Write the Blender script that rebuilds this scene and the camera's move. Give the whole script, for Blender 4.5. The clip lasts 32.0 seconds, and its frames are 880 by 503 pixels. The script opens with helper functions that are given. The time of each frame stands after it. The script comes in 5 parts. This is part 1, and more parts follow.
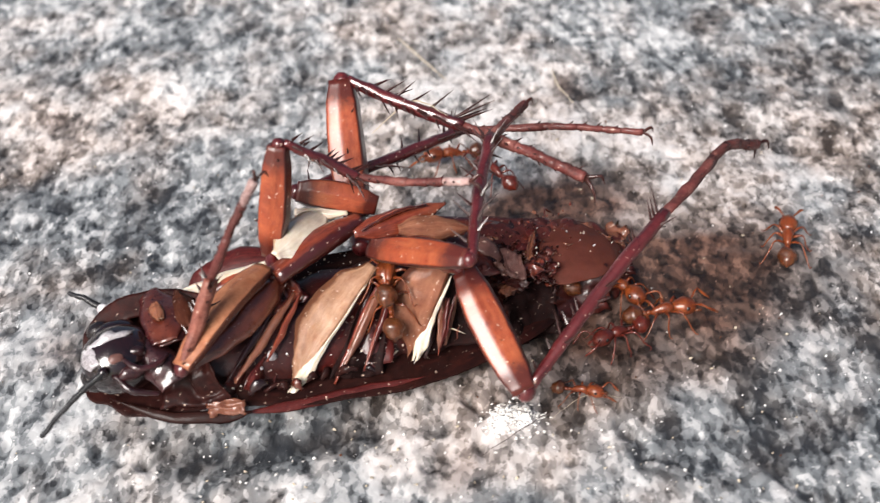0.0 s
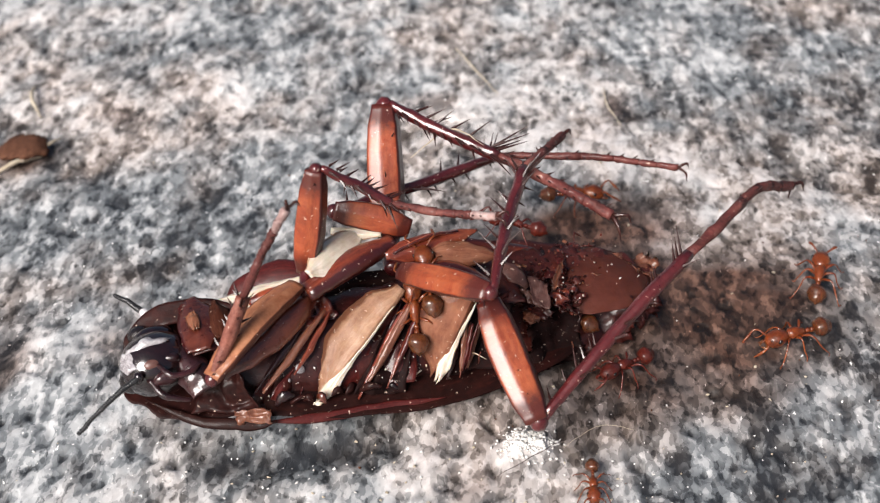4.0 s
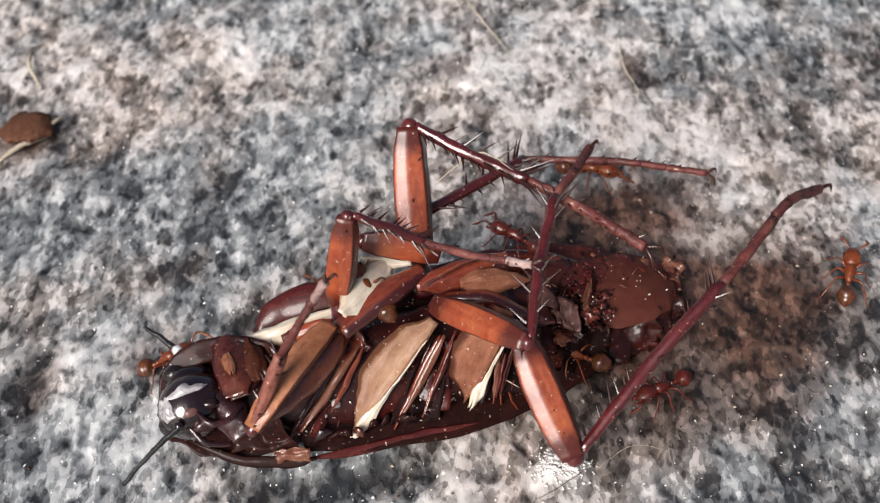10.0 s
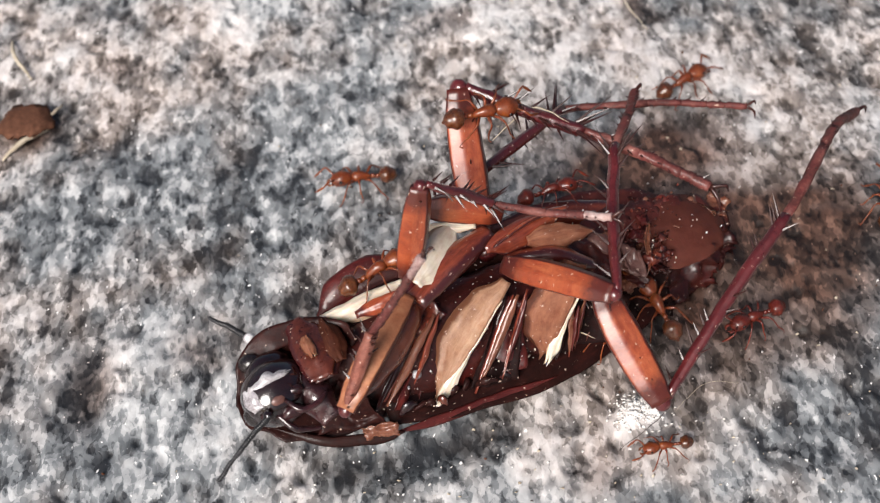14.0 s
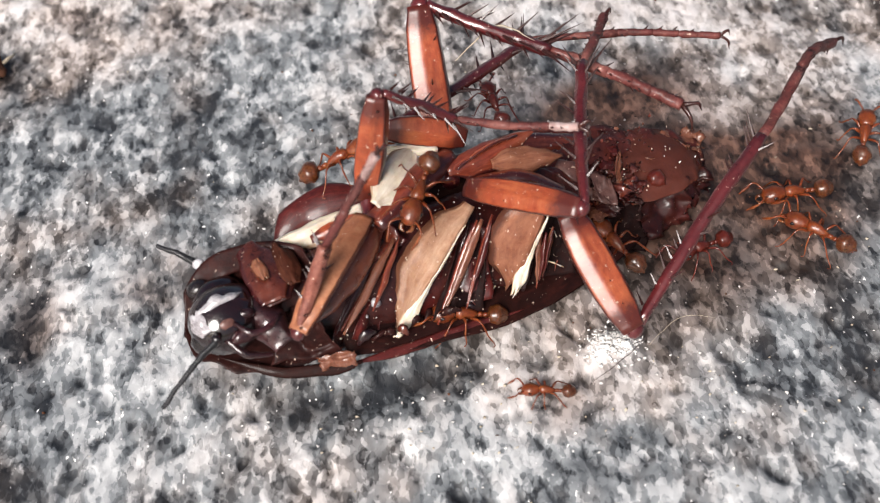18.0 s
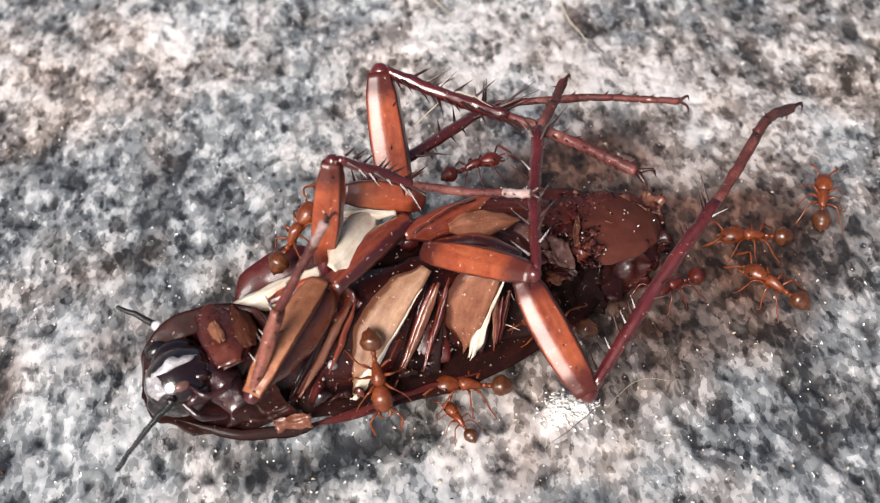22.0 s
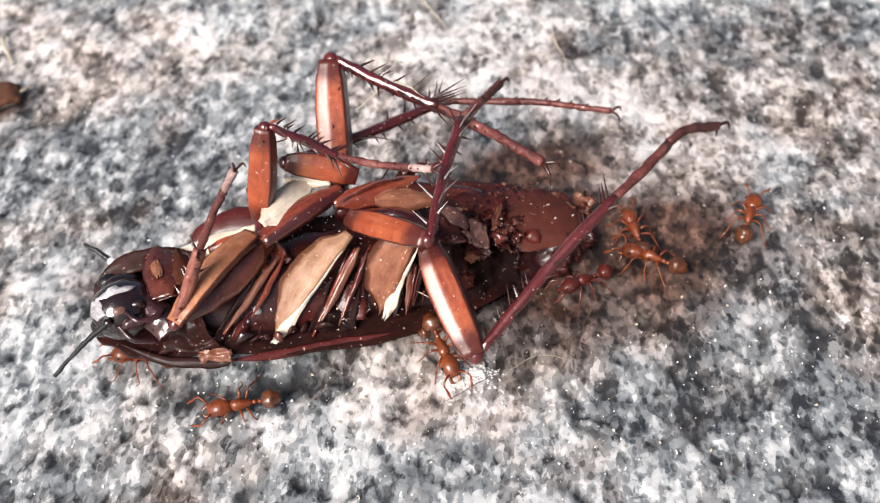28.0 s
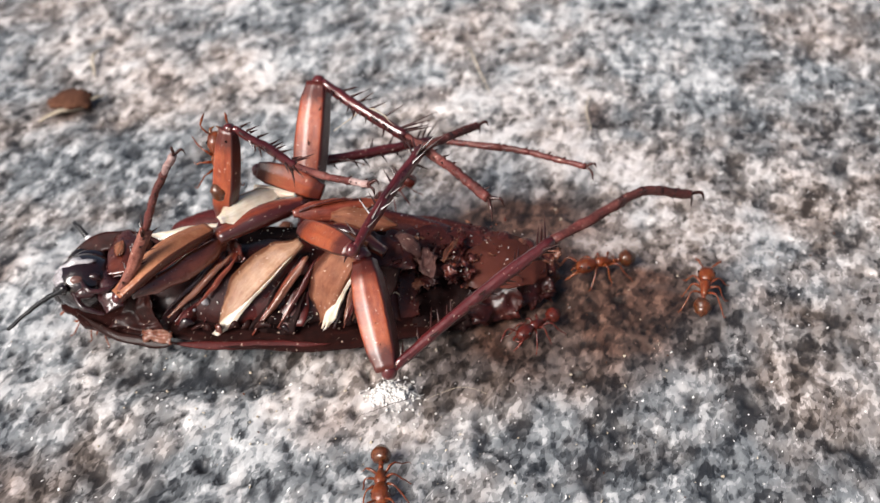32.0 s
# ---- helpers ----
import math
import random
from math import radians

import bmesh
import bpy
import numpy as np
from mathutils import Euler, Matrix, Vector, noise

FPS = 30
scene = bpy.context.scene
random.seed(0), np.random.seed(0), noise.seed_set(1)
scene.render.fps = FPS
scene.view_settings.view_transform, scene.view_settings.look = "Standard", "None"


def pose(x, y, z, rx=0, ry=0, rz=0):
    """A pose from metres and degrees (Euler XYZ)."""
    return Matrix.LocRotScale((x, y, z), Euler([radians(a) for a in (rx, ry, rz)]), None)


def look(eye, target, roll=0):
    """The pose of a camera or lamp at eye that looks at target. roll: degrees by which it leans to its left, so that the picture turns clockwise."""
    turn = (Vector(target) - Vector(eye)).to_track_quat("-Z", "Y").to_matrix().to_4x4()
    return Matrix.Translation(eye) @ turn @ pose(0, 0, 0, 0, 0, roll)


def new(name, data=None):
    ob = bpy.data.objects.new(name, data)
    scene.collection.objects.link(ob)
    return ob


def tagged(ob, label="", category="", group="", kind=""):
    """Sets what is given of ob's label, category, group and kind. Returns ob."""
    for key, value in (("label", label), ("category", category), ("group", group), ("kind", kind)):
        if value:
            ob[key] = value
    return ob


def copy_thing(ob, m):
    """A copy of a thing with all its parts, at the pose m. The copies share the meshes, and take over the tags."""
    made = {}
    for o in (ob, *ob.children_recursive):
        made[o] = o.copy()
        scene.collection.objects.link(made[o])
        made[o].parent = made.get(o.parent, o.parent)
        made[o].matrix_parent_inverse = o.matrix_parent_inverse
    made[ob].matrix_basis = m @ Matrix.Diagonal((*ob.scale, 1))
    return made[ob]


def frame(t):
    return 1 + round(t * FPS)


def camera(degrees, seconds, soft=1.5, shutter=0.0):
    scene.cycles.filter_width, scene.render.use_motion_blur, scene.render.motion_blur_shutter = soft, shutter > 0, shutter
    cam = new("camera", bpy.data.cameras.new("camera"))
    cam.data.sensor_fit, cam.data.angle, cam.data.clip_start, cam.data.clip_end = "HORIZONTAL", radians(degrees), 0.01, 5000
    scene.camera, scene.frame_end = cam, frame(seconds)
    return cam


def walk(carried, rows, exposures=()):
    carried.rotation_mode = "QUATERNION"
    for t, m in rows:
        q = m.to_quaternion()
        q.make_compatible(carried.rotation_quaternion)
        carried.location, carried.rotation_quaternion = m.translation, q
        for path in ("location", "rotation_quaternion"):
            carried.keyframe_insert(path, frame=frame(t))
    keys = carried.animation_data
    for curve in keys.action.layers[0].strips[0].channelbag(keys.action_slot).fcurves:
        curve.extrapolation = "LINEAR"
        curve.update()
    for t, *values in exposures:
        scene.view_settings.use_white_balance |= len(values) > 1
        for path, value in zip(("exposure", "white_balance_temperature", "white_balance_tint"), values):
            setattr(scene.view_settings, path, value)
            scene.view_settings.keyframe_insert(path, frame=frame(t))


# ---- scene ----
CM = 0.01
cam = camera(40.06, 32.0, soft=1.2, shutter=0.5)
PATH = [
    (0, (0.458, -5.035, 4.872), (0.451, -0.294, 1.195), -3.82),
    (0.5, (0.755, -5.219, 4.889), (0.573, -0.416, 1.298), -3.84),
    (1, (0.769, -5.406, 4.848), (0.481, -0.622, 1.239), -3.78),
    (1.5, (0.776, -5.447, 4.857), (0.480, -0.672, 1.236), -3.53),
    (2, (0.809, -5.462, 4.797), (0.521, -0.714, 1.139), -3.35),
    (2.5, (0.812, -5.483, 4.842), (0.549, -0.735, 1.184), -3.25),
    (3, (0.802, -5.457, 4.879), (0.508, -0.717, 1.212), -3.16),
    (3.5, (0.848, -5.194, 5.062), (0.515, -0.465, 1.384), -3.06),
    (4, (0.751, -5.016, 5.268), (0.358, -0.376, 1.484), -3.37),
    (4.5, (0.743, -4.815, 5.369), (0.339, -0.297, 1.442), -3.65),
    (6.5, (0.578, -4.712, 5.441), (0.194, -0.326, 1.365), -2.96),
    (7, (0.566, -4.663, 5.478), (0.200, -0.366, 1.306), -2.60),
    (7.5, (0.456, -4.527, 5.603), (0.083, -0.366, 1.296), -3.13),
    (8, (0.466, -4.341, 5.849), (0.115, -0.227, 1.497), -3.63),
    (8.5, (0.585, -4.211, 5.985), (0.256, -0.119, 1.608), -3.74),
    (9, (0.518, -4.177, 5.985), (0.206, -0.126, 1.569), -3.80),
    (9.5, (0.498, -4.135, 6.031), (0.173, -0.137, 1.568), -4.29),
    (10, (0.457, -4.096, 6.190), (0.162, -0.119, 1.707), -4.27),
    (10.5, (0.472, -4.084, 6.207), (0.167, -0.176, 1.665), -4.67),
    (11, (0.490, -3.983, 6.249), (0.177, -0.081, 1.702), -5.17),
    (11.5, (0.518, -3.975, 6.253), (0.232, -0.055, 1.719), -5.19),
    (12, (0.256, -3.965, 6.222), (0.127, -0.130, 1.609), -4.50),
    (12.5, (0.008, -4.058, 6.306), (-0.065, -0.244, 1.675), -4.76),
    (13, (0.032, -4.046, 6.320), (-0.041, -0.267, 1.660), -4.76),
    (13.5, (-0.300, -3.973, 6.309), (-0.216, -0.215, 1.633), -3.72),
    (14, (-0.475, -3.907, 6.277), (-0.309, -0.182, 1.576), -4.80),
    (14.5, (-0.657, -4.156, 6.037), (-0.338, -0.365, 1.397), -4.14),
    (16.5, (-0.479, -4.213, 5.751), (-0.222, -0.190, 1.308), -4.19),
    (17, (-0.437, -4.144, 5.743), (-0.180, -0.131, 1.291), -4.35),
    (17.5, (-0.416, -4.224, 5.582), (-0.171, -0.286, 1.062), -4.31),
    (18, (-0.409, -4.247, 5.565), (-0.144, -0.340, 1.019), -3.92),
    (18.5, (-0.365, -4.317, 5.556), (-0.121, -0.407, 1.011), -4.01),
    (19, (-0.273, -4.261, 5.572), (-0.023, -0.339, 1.038), -4.04),
    (19.5, (-0.221, -4.226, 5.550), (0.066, -0.267, 1.051), -3.68),
    (20, (-0.225, -4.255, 5.490), (0.082, -0.312, 0.978), -3.45),
    (20.5, (-0.227, -4.286, 5.633), (0.044, -0.312, 1.146), -3.81),
    (21, (-0.143, -4.333, 5.645), (0.096, -0.299, 1.210), -4.08),
    (21.5, (-0.158, -4.299, 5.688), (0.094, -0.257, 1.262), -3.97),
    (22, (-0.137, -4.247, 5.671), (0.128, -0.172, 1.274), -3.71),
    (22.5, (-0.121, -4.302, 5.618), (0.137, -0.265, 1.187), -3.68),
    (23, (-0.059, -4.364, 5.708), (0.183, -0.320, 1.282), -3.93),
    (23.5, (0.079, -4.553, 5.773), (0.240, -0.493, 1.359), -4.45),
    (24, (0.198, -4.598, 5.791), (0.339, -0.469, 1.441), -3.97),
    (24.5, (0.186, -4.571, 5.794), (0.312, -0.432, 1.451), -4.03),
    (25, (0.147, -4.590, 5.764), (0.286, -0.453, 1.420), -3.89),
    (25.5, (0.140, -4.695, 5.804), (0.263, -0.551, 1.467), -3.96),
    (26, (0.233, -4.750, 5.820), (0.301, -0.573, 1.513), -4.18),
    (26.5, (0.660, -4.917, 5.813), (0.553, -0.699, 1.547), -4.73),
    (28.5, (1.156, -5.262, 5.835), (0.678, -0.958, 1.683), -5.01),
    (29, (1.256, -5.299, 5.847), (0.653, -0.987, 1.719), -5.28),
    (29.5, (1.533, -5.273, 5.776), (0.806, -0.842, 1.796), -4.55),
    (30, (2.069, -5.552, 5.613), (1.081, -1.062, 1.757), -5.32),
    (30.5, (2.461, -5.843, 5.503), (1.204, -1.343, 1.738), -5.47),
    (31, (2.678, -5.803, 5.509), (1.348, -1.269, 1.811), -4.95),
    (31.5, (2.752, -5.778, 5.497), (1.377, -1.239, 1.822), -4.59),
    (32, (2.823, -5.530, 5.439), (1.398, -1.002, 1.771), -4.53),
]
# eye and target are written in centimetres
walk(cam, [(t, look(Vector(eye) * CM, Vector(target) * CM, roll)) for t, eye, target, roll in PATH],
     exposures=[(0.0, 0.48), (1.0, 0.52), (2.0, 0.44), (3.0, 0.44), (4.5, 0.28), (7.0, 0.26), (9.0, 0.12), (11.0, 0.12), (12.0, 0.22), (13.0, 0.22), (17.0, 0.36), (23.0, 0.38), (26.0, 0.46), (28.5, 0.6), (30.0, 0.6), (31.0, 0.38), (32.0, 0.37)])
cam.data.dof.use_dof = True
cam.data.dof.focus_distance = 0.0705
cam.data.dof.aperture_fstop = 72.0

# ---- light: sky, and a broad hazy sun over the head's side of the carcass ----
SUN_AZ, SUN_EL = radians(238), radians(40)   # azimuth from +x towards +y
sky_world = bpy.data.worlds.new("sky")
scene.world = sky_world
sky_world.use_nodes = True
_n = sky_world.node_tree.nodes
_sky = _n.new("ShaderNodeTexSky")
_sky.sky_type, _sky.sun_disc = "NISHITA", False
_sky.sun_elevation, _sky.sun_rotation = SUN_EL, radians(90) - SUN_AZ
_sky.air_density, _sky.dust_density = 1.0, 4.0
_n["Background"].inputs["Strength"].default_value = 0.06
sky_world.node_tree.links.new(_sky.outputs[0], _n["Background"].inputs["Color"])
_sun = bpy.data.lights.new("sun", "SUN")
_sun.energy, _sun.angle, _sun.color = 5.0, radians(32), (1.0, 0.955, 0.92)
sun = new("sun", _sun)
_dir = Vector((math.cos(SUN_EL) * math.cos(SUN_AZ), math.cos(SUN_EL) * math.sin(SUN_AZ), math.sin(SUN_EL)))
sun.matrix_world = look(_dir * 2.0, (0, 0, 0))


# ---- materials ----
def nodes_of(name):
    m = bpy.data.materials.new(name)
    m.use_nodes = True
    nt = m.node_tree
    return m, nt, nt.nodes["Principled BSDF"]


def coords(nt, scale=100.0):
    tc = nt.nodes.new("ShaderNodeTexCoord")
    mp = nt.nodes.new("ShaderNodeMapping")
    mp.inputs["Scale"].default_value = (scale, scale, scale)
    nt.links.new(tc.outputs["Object"], mp.inputs["Vector"])
    return mp.outputs["Vector"]


def noise_node(nt, vec, scale, detail=4.0, rough=0.6):
    n = nt.nodes.new("ShaderNodeTexNoise")
    n.inputs["Scale"].default_value, n.inputs["Detail"].default_value, n.inputs["Roughness"].default_value = scale, detail, rough
    nt.links.new(vec, n.inputs["Vector"])
    return n.outputs["Fac"]


def ramp(nt, fac, stops):
    r = nt.nodes.new("ShaderNodeValToRGB")
    el = r.color_ramp.elements
    while len(el) < len(stops):
        el.new(0.5)
    for e, (p, c) in zip(el, stops):
        e.position, e.color = p, (*c, 1)
    nt.links.new(fac, r.inputs["Fac"])
    return r.outputs["Color"]


def mix(nt, fac, a, b, how="MIX"):
    m = nt.nodes.new("ShaderNodeMix")
    m.data_type, m.blend_type = "RGBA", how
    for sock, v in ((m.inputs[0], fac), (m.inputs[6], a), (m.inputs[7], b)):
        if isinstance(v, (int, float)):
            sock.default_value = v
        elif isinstance(v, tuple):
            sock.default_value = (*v, 1)
        else:
            nt.links.new(v, sock)
    return m.outputs[2]


def bump(nt, bsdf, height, strength, dist=0.0002):
    b = nt.nodes.new("ShaderNodeBump")
    b.inputs["Strength"].default_value, b.inputs["Distance"].default_value = strength, dist
    nt.links.new(height, b.inputs["Height"])
    nt.links.new(b.outputs["Normal"], bsdf.inputs["Normal"])


def chitin(name, dark, mid, light, rough=0.28, grain=9.0, streak=None, coat=0.5, specks=0.0, soft=0.0, edge=None, ends=None, glaze=0.15):
    """Shiny insect shell: mottled at two scales, with dust specks; edge and ends: pigment along a limb's rims and joints."""
    m, nt, b = nodes_of(name)
    v = coords(nt)
    big = noise_node(nt, v, grain * 0.35, 3)
    fine = noise_node(nt, v, grain * 4.0, 5, 0.7)
    base = ramp(nt, big, [(0.34, dark), (0.52, mid), (0.68, light)])
    grime = ramp(nt, noise_node(nt, v, 2.6, 6, 0.7), [(0.42, (0, 0, 0)), (0.62, (0.75, 0.75, 0.75))])
    base = mix(nt, grime, base, dark)
    base = mix(nt, 0.35, base, ramp(nt, fine, [(0.3, dark), (0.7, light)]))
    if streak:
        lie = nt.nodes.new("ShaderNodeCombineXYZ")
        for k, field in ((0, "round"), (1, "along")):
            at = nt.nodes.new("ShaderNodeAttribute")
            at.attribute_name = field
            nt.links.new(at.outputs["Fac"], lie.inputs[k])
        lines = noise_node(nt, lie.outputs[0], streak * 5.0, 6, 0.75)
        base = mix(nt, 0.4, base, ramp(nt, lines, [(0.32, dark), (0.5, mid), (0.68, light)]))
    for tint, field, lo, hi in ((ends, "tip", 0.55, 1.0), (edge, "rim", 0.62, 0.97)):
        if tint:
            at = nt.nodes.new("ShaderNodeAttribute")
            at.attribute_name = field
            wob = nt.nodes.new("ShaderNodeMath")
            wob.operation = "MULTIPLY_ADD"
            nt.links.new(fine, wob.inputs[0])
            wob.inputs[1].default_value = 0.5
            nt.links.new(at.outputs["Fac"], wob.inputs[2])
            base = mix(nt, ramp(nt, wob.outputs[0], [(min(lo + 0.2, 0.98), (0, 0, 0)), (1.0, (0.9,) * 3)]), base, tint)
    if specks:
        dust = noise_node(nt, v, 38.0, 3, 0.6)
        mask = ramp(nt, dust, [(0.67, (0, 0, 0)), (0.72, (0.9, 0.9, 0.9))])
        base = mix(nt, mask, base, (0.55, 0.40, 0.32))
    nt.links.new(base, b.inputs["Base Color"])
    nt.links.new(ramp(nt, fine, [(0.3, (rough * 0.75,) * 3), (0.75, (rough * 1.5,) * 3)]), b.inputs["Roughness"])
    b.inputs["Coat Weight"].default_value, b.inputs["Coat Roughness"].default_value = min(1.0, coat * 1.2), glaze
    b.inputs["Coat IOR"].default_value = 1.65
    b.inputs["Specular IOR Level"].default_value = 0.25 if coat >= 0.1 else 0.1
    if soft:
        b.inputs["Subsurface Weight"].default_value = soft
        b.inputs["Subsurface Radius"].default_value = (1.0, 0.35, 0.15)
        b.inputs["Subsurface Scale"].default_value = 0.0008
    bump(nt, b, mix(nt, 0.5, fine, big), 0.4, 0.0002)
    return m


DEEP = (0.035, 0.005, 0.006)
M_FEMUR = chitin("amber_shell", (0.100, 0.010, 0.005), (0.30, 0.050, 0.016), (0.52, 0.160, 0.060), 0.34, 6, streak=1.0, coat=0.5, glaze=0.33, specks=1, soft=0.12, edge=DEEP, ends=(0.05, 0.006, 0.005))
M_TIBIA = chitin("maroon_shell", (0.022, 0.003, 0.004), (0.075, 0.008, 0.009), (0.17, 0.026, 0.026), 0.32, 10, streak=1.2, coat=0.7, specks=1)
M_TARSUS = chitin("dusty_maroon_shell", (0.03, 0.005, 0.005), (0.10, 0.015, 0.015), (0.30, 0.11, 0.09), 0.55, 16, coat=0.12, specks=1)
M_SPINE = chitin("spine_shell", (0.010, 0.004, 0.004), (0.032, 0.008, 0.007), (0.10, 0.03, 0.02), 0.35, 10, coat=0.3)
M_BROWN = chitin("brown_shell", (0.036, 0.005, 0.004), (0.17, 0.026, 0.013), (0.34, 0.085, 0.038), 0.36, 6, streak=1.2, coat=0.7, specks=1, edge=DEEP)
M_TAN = chitin("tan_membrane", (0.13, 0.046, 0.025), (0.33, 0.178, 0.108), (0.57, 0.385, 0.270), 0.65, 5, streak=0.45, coat=0.05, specks=1, soft=0.15, edge=(0.085, 0.028, 0.013))
M_BUFF = chitin("buff_membrane", (0.070, 0.017, 0.010), (0.20, 0.074, 0.041), (0.39, 0.19, 0.118), 0.6, 4, streak=0.5, coat=0.05, specks=1, soft=0.15, edge=(0.05, 0.014, 0.008))
M_FEELER = chitin("grey_black_ringed_shell", (0.006, 0.006, 0.007), (0.016, 0.015, 0.017), (0.05, 0.048, 0.052), 0.4, 14, coat=0.2)
M_DULL = chitin("dull_tan_shell", (0.11, 0.026, 0.012), (0.38, 0.135, 0.062), (0.60, 0.31, 0.17), 0.42, 7, streak=1.0, coat=0.2, specks=1, edge=(0.06, 0.012, 0.008))
M_NECK = chitin("red_orange_neck_skin", (0.016, 0.003, 0.002), (0.058, 0.011, 0.007), (0.21, 0.045, 0.020), 0.30, 6, coat=0.7, specks=1, edge=DEEP)
M_GLOSS = chitin("wet_black_shell", (0.003, 0.002, 0.002), (0.008, 0.003, 0.004), (0.030, 0.008, 0.009), 0.16, 7, coat=0.9, glaze=0.10)
M_MAROON = chitin("maroon_mouth_shell", (0.004, 0.002, 0.002), (0.014, 0.004, 0.005), (0.06, 0.016, 0.018), 0.3, 12, coat=0.5, glaze=0.12)
M_SKIN = chitin("brown_membrane", (0.05, 0.013, 0.008), (0.16, 0.050, 0.026), (0.31, 0.14, 0.085), 0.38, 9, streak=2.0, coat=0.35, specks=1, soft=0.1)
M_PALE = chitin("pale_membrane", (0.42, 0.29, 0.19), (0.68, 0.58, 0.47), (0.84, 0.78, 0.70), 0.4, 5, streak=0.8, coat=0.35, soft=0.15, edge=(0.34, 0.20, 0.12))
M_HEAD = chitin("black_brown_shell", (0.004, 0.002, 0.003), (0.010, 0.004, 0.005), (0.045, 0.013, 0.013), 0.3, 9, coat=0.5, specks=1)
M_WING = chitin("wing_case_shell", (0.004, 0.002, 0.002), (0.013, 0.004, 0.003), (0.05, 0.011, 0.008), 0.5, 5, streak=1.5, coat=0.06, specks=1)
M_ABDOMEN = chitin("abdomen_shell", (0.018, 0.003, 0.003), (0.075, 0.012, 0.009), (0.18, 0.040, 0.026), 0.45, 9, coat=0.25, specks=1)
M_ANT = chitin("ant_shell", (0.055, 0.008, 0.003), (0.15, 0.026, 0.006), (0.29, 0.078, 0.018), 0.36, 20, coat=0.35, soft=0.2)
M_GASTER = chitin("ant_gaster_shell", (0.022, 0.006, 0.003), (0.075, 0.018, 0.006), (0.22, 0.07, 0.018), 0.30, 20, coat=0.5, soft=0.2)
M_RED_ANT = chitin("red_ant_shell", (0.035, 0.005, 0.004), (0.10, 0.011, 0.007), (0.20, 0.032, 0.014), 0.36, 20, coat=0.35)
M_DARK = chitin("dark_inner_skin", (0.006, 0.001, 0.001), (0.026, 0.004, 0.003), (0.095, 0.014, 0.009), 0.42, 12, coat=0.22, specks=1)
M_RED = chitin("red_wing_edge", (0.014, 0.002, 0.002), (0.055, 0.006, 0.005), (0.17, 0.024, 0.018), 0.42, 8, streak=1.5, coat=0.22, specks=1)
M_OLIVE = chitin("red_brown_shell", (0.022, 0.004, 0.003), (0.10, 0.018, 0.009), (0.25, 0.065, 0.030), 0.30, 5, streak=0.6, coat=0.8, edge=(0.03, 0.006, 0.004), specks=1)
M_SHIN = chitin("dusty_orange_shell", (0.09, 0.018, 0.013), (0.27, 0.078, 0.050), (0.50, 0.23, 0.17), 0.5, 14, coat=0.15, specks=1)
M_SHIELD = chitin("shield_shell", (0.005, 0.002, 0.002), (0.016, 0.004, 0.004), (0.07, 0.018, 0.013), 0.5, 6, coat=0.06, specks=1)
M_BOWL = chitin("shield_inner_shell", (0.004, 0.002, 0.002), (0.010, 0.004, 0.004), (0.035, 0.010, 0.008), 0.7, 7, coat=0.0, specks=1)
M_RIM = chitin("brown_rim_shell", (0.010, 0.003, 0.002), (0.046, 0.011, 0.006), (0.13, 0.045, 0.024), 0.5, 8, streak=1.2, coat=0.0, specks=1)
# pale skin of face and joints, their white glints put into the colour
M_FACE = chitin("pale_shell_and_glint", (0.10, 0.075, 0.085), (0.40, 0.37, 0.385), (0.85, 0.84, 0.85), 0.25, 26, coat=0.6)
M_MEMBRANE = chitin("hind_wing_skin", (0.055, 0.013, 0.009), (0.105, 0.029, 0.020), (0.150, 0.050, 0.036), 0.6, 3, coat=0.06, soft=0.2)
M_SCRAP = chitin("pink_scrap_skin", (0.04, 0.014, 0.011), (0.11, 0.045, 0.036), (0.24, 0.12, 0.10), 0.45, 9, coat=0.2, specks=1)
M_EYE = chitin("eye_shell", (0.004, 0.003, 0.003), (0.012, 0.008, 0.008), (0.03, 0.02, 0.02), 0.15, 20)
M_DUSTY = chitin("dusty_foot_shell", (0.12, 0.05, 0.045), (0.36, 0.22, 0.20), (0.62, 0.50, 0.47), 0.5, 14, coat=0.1)


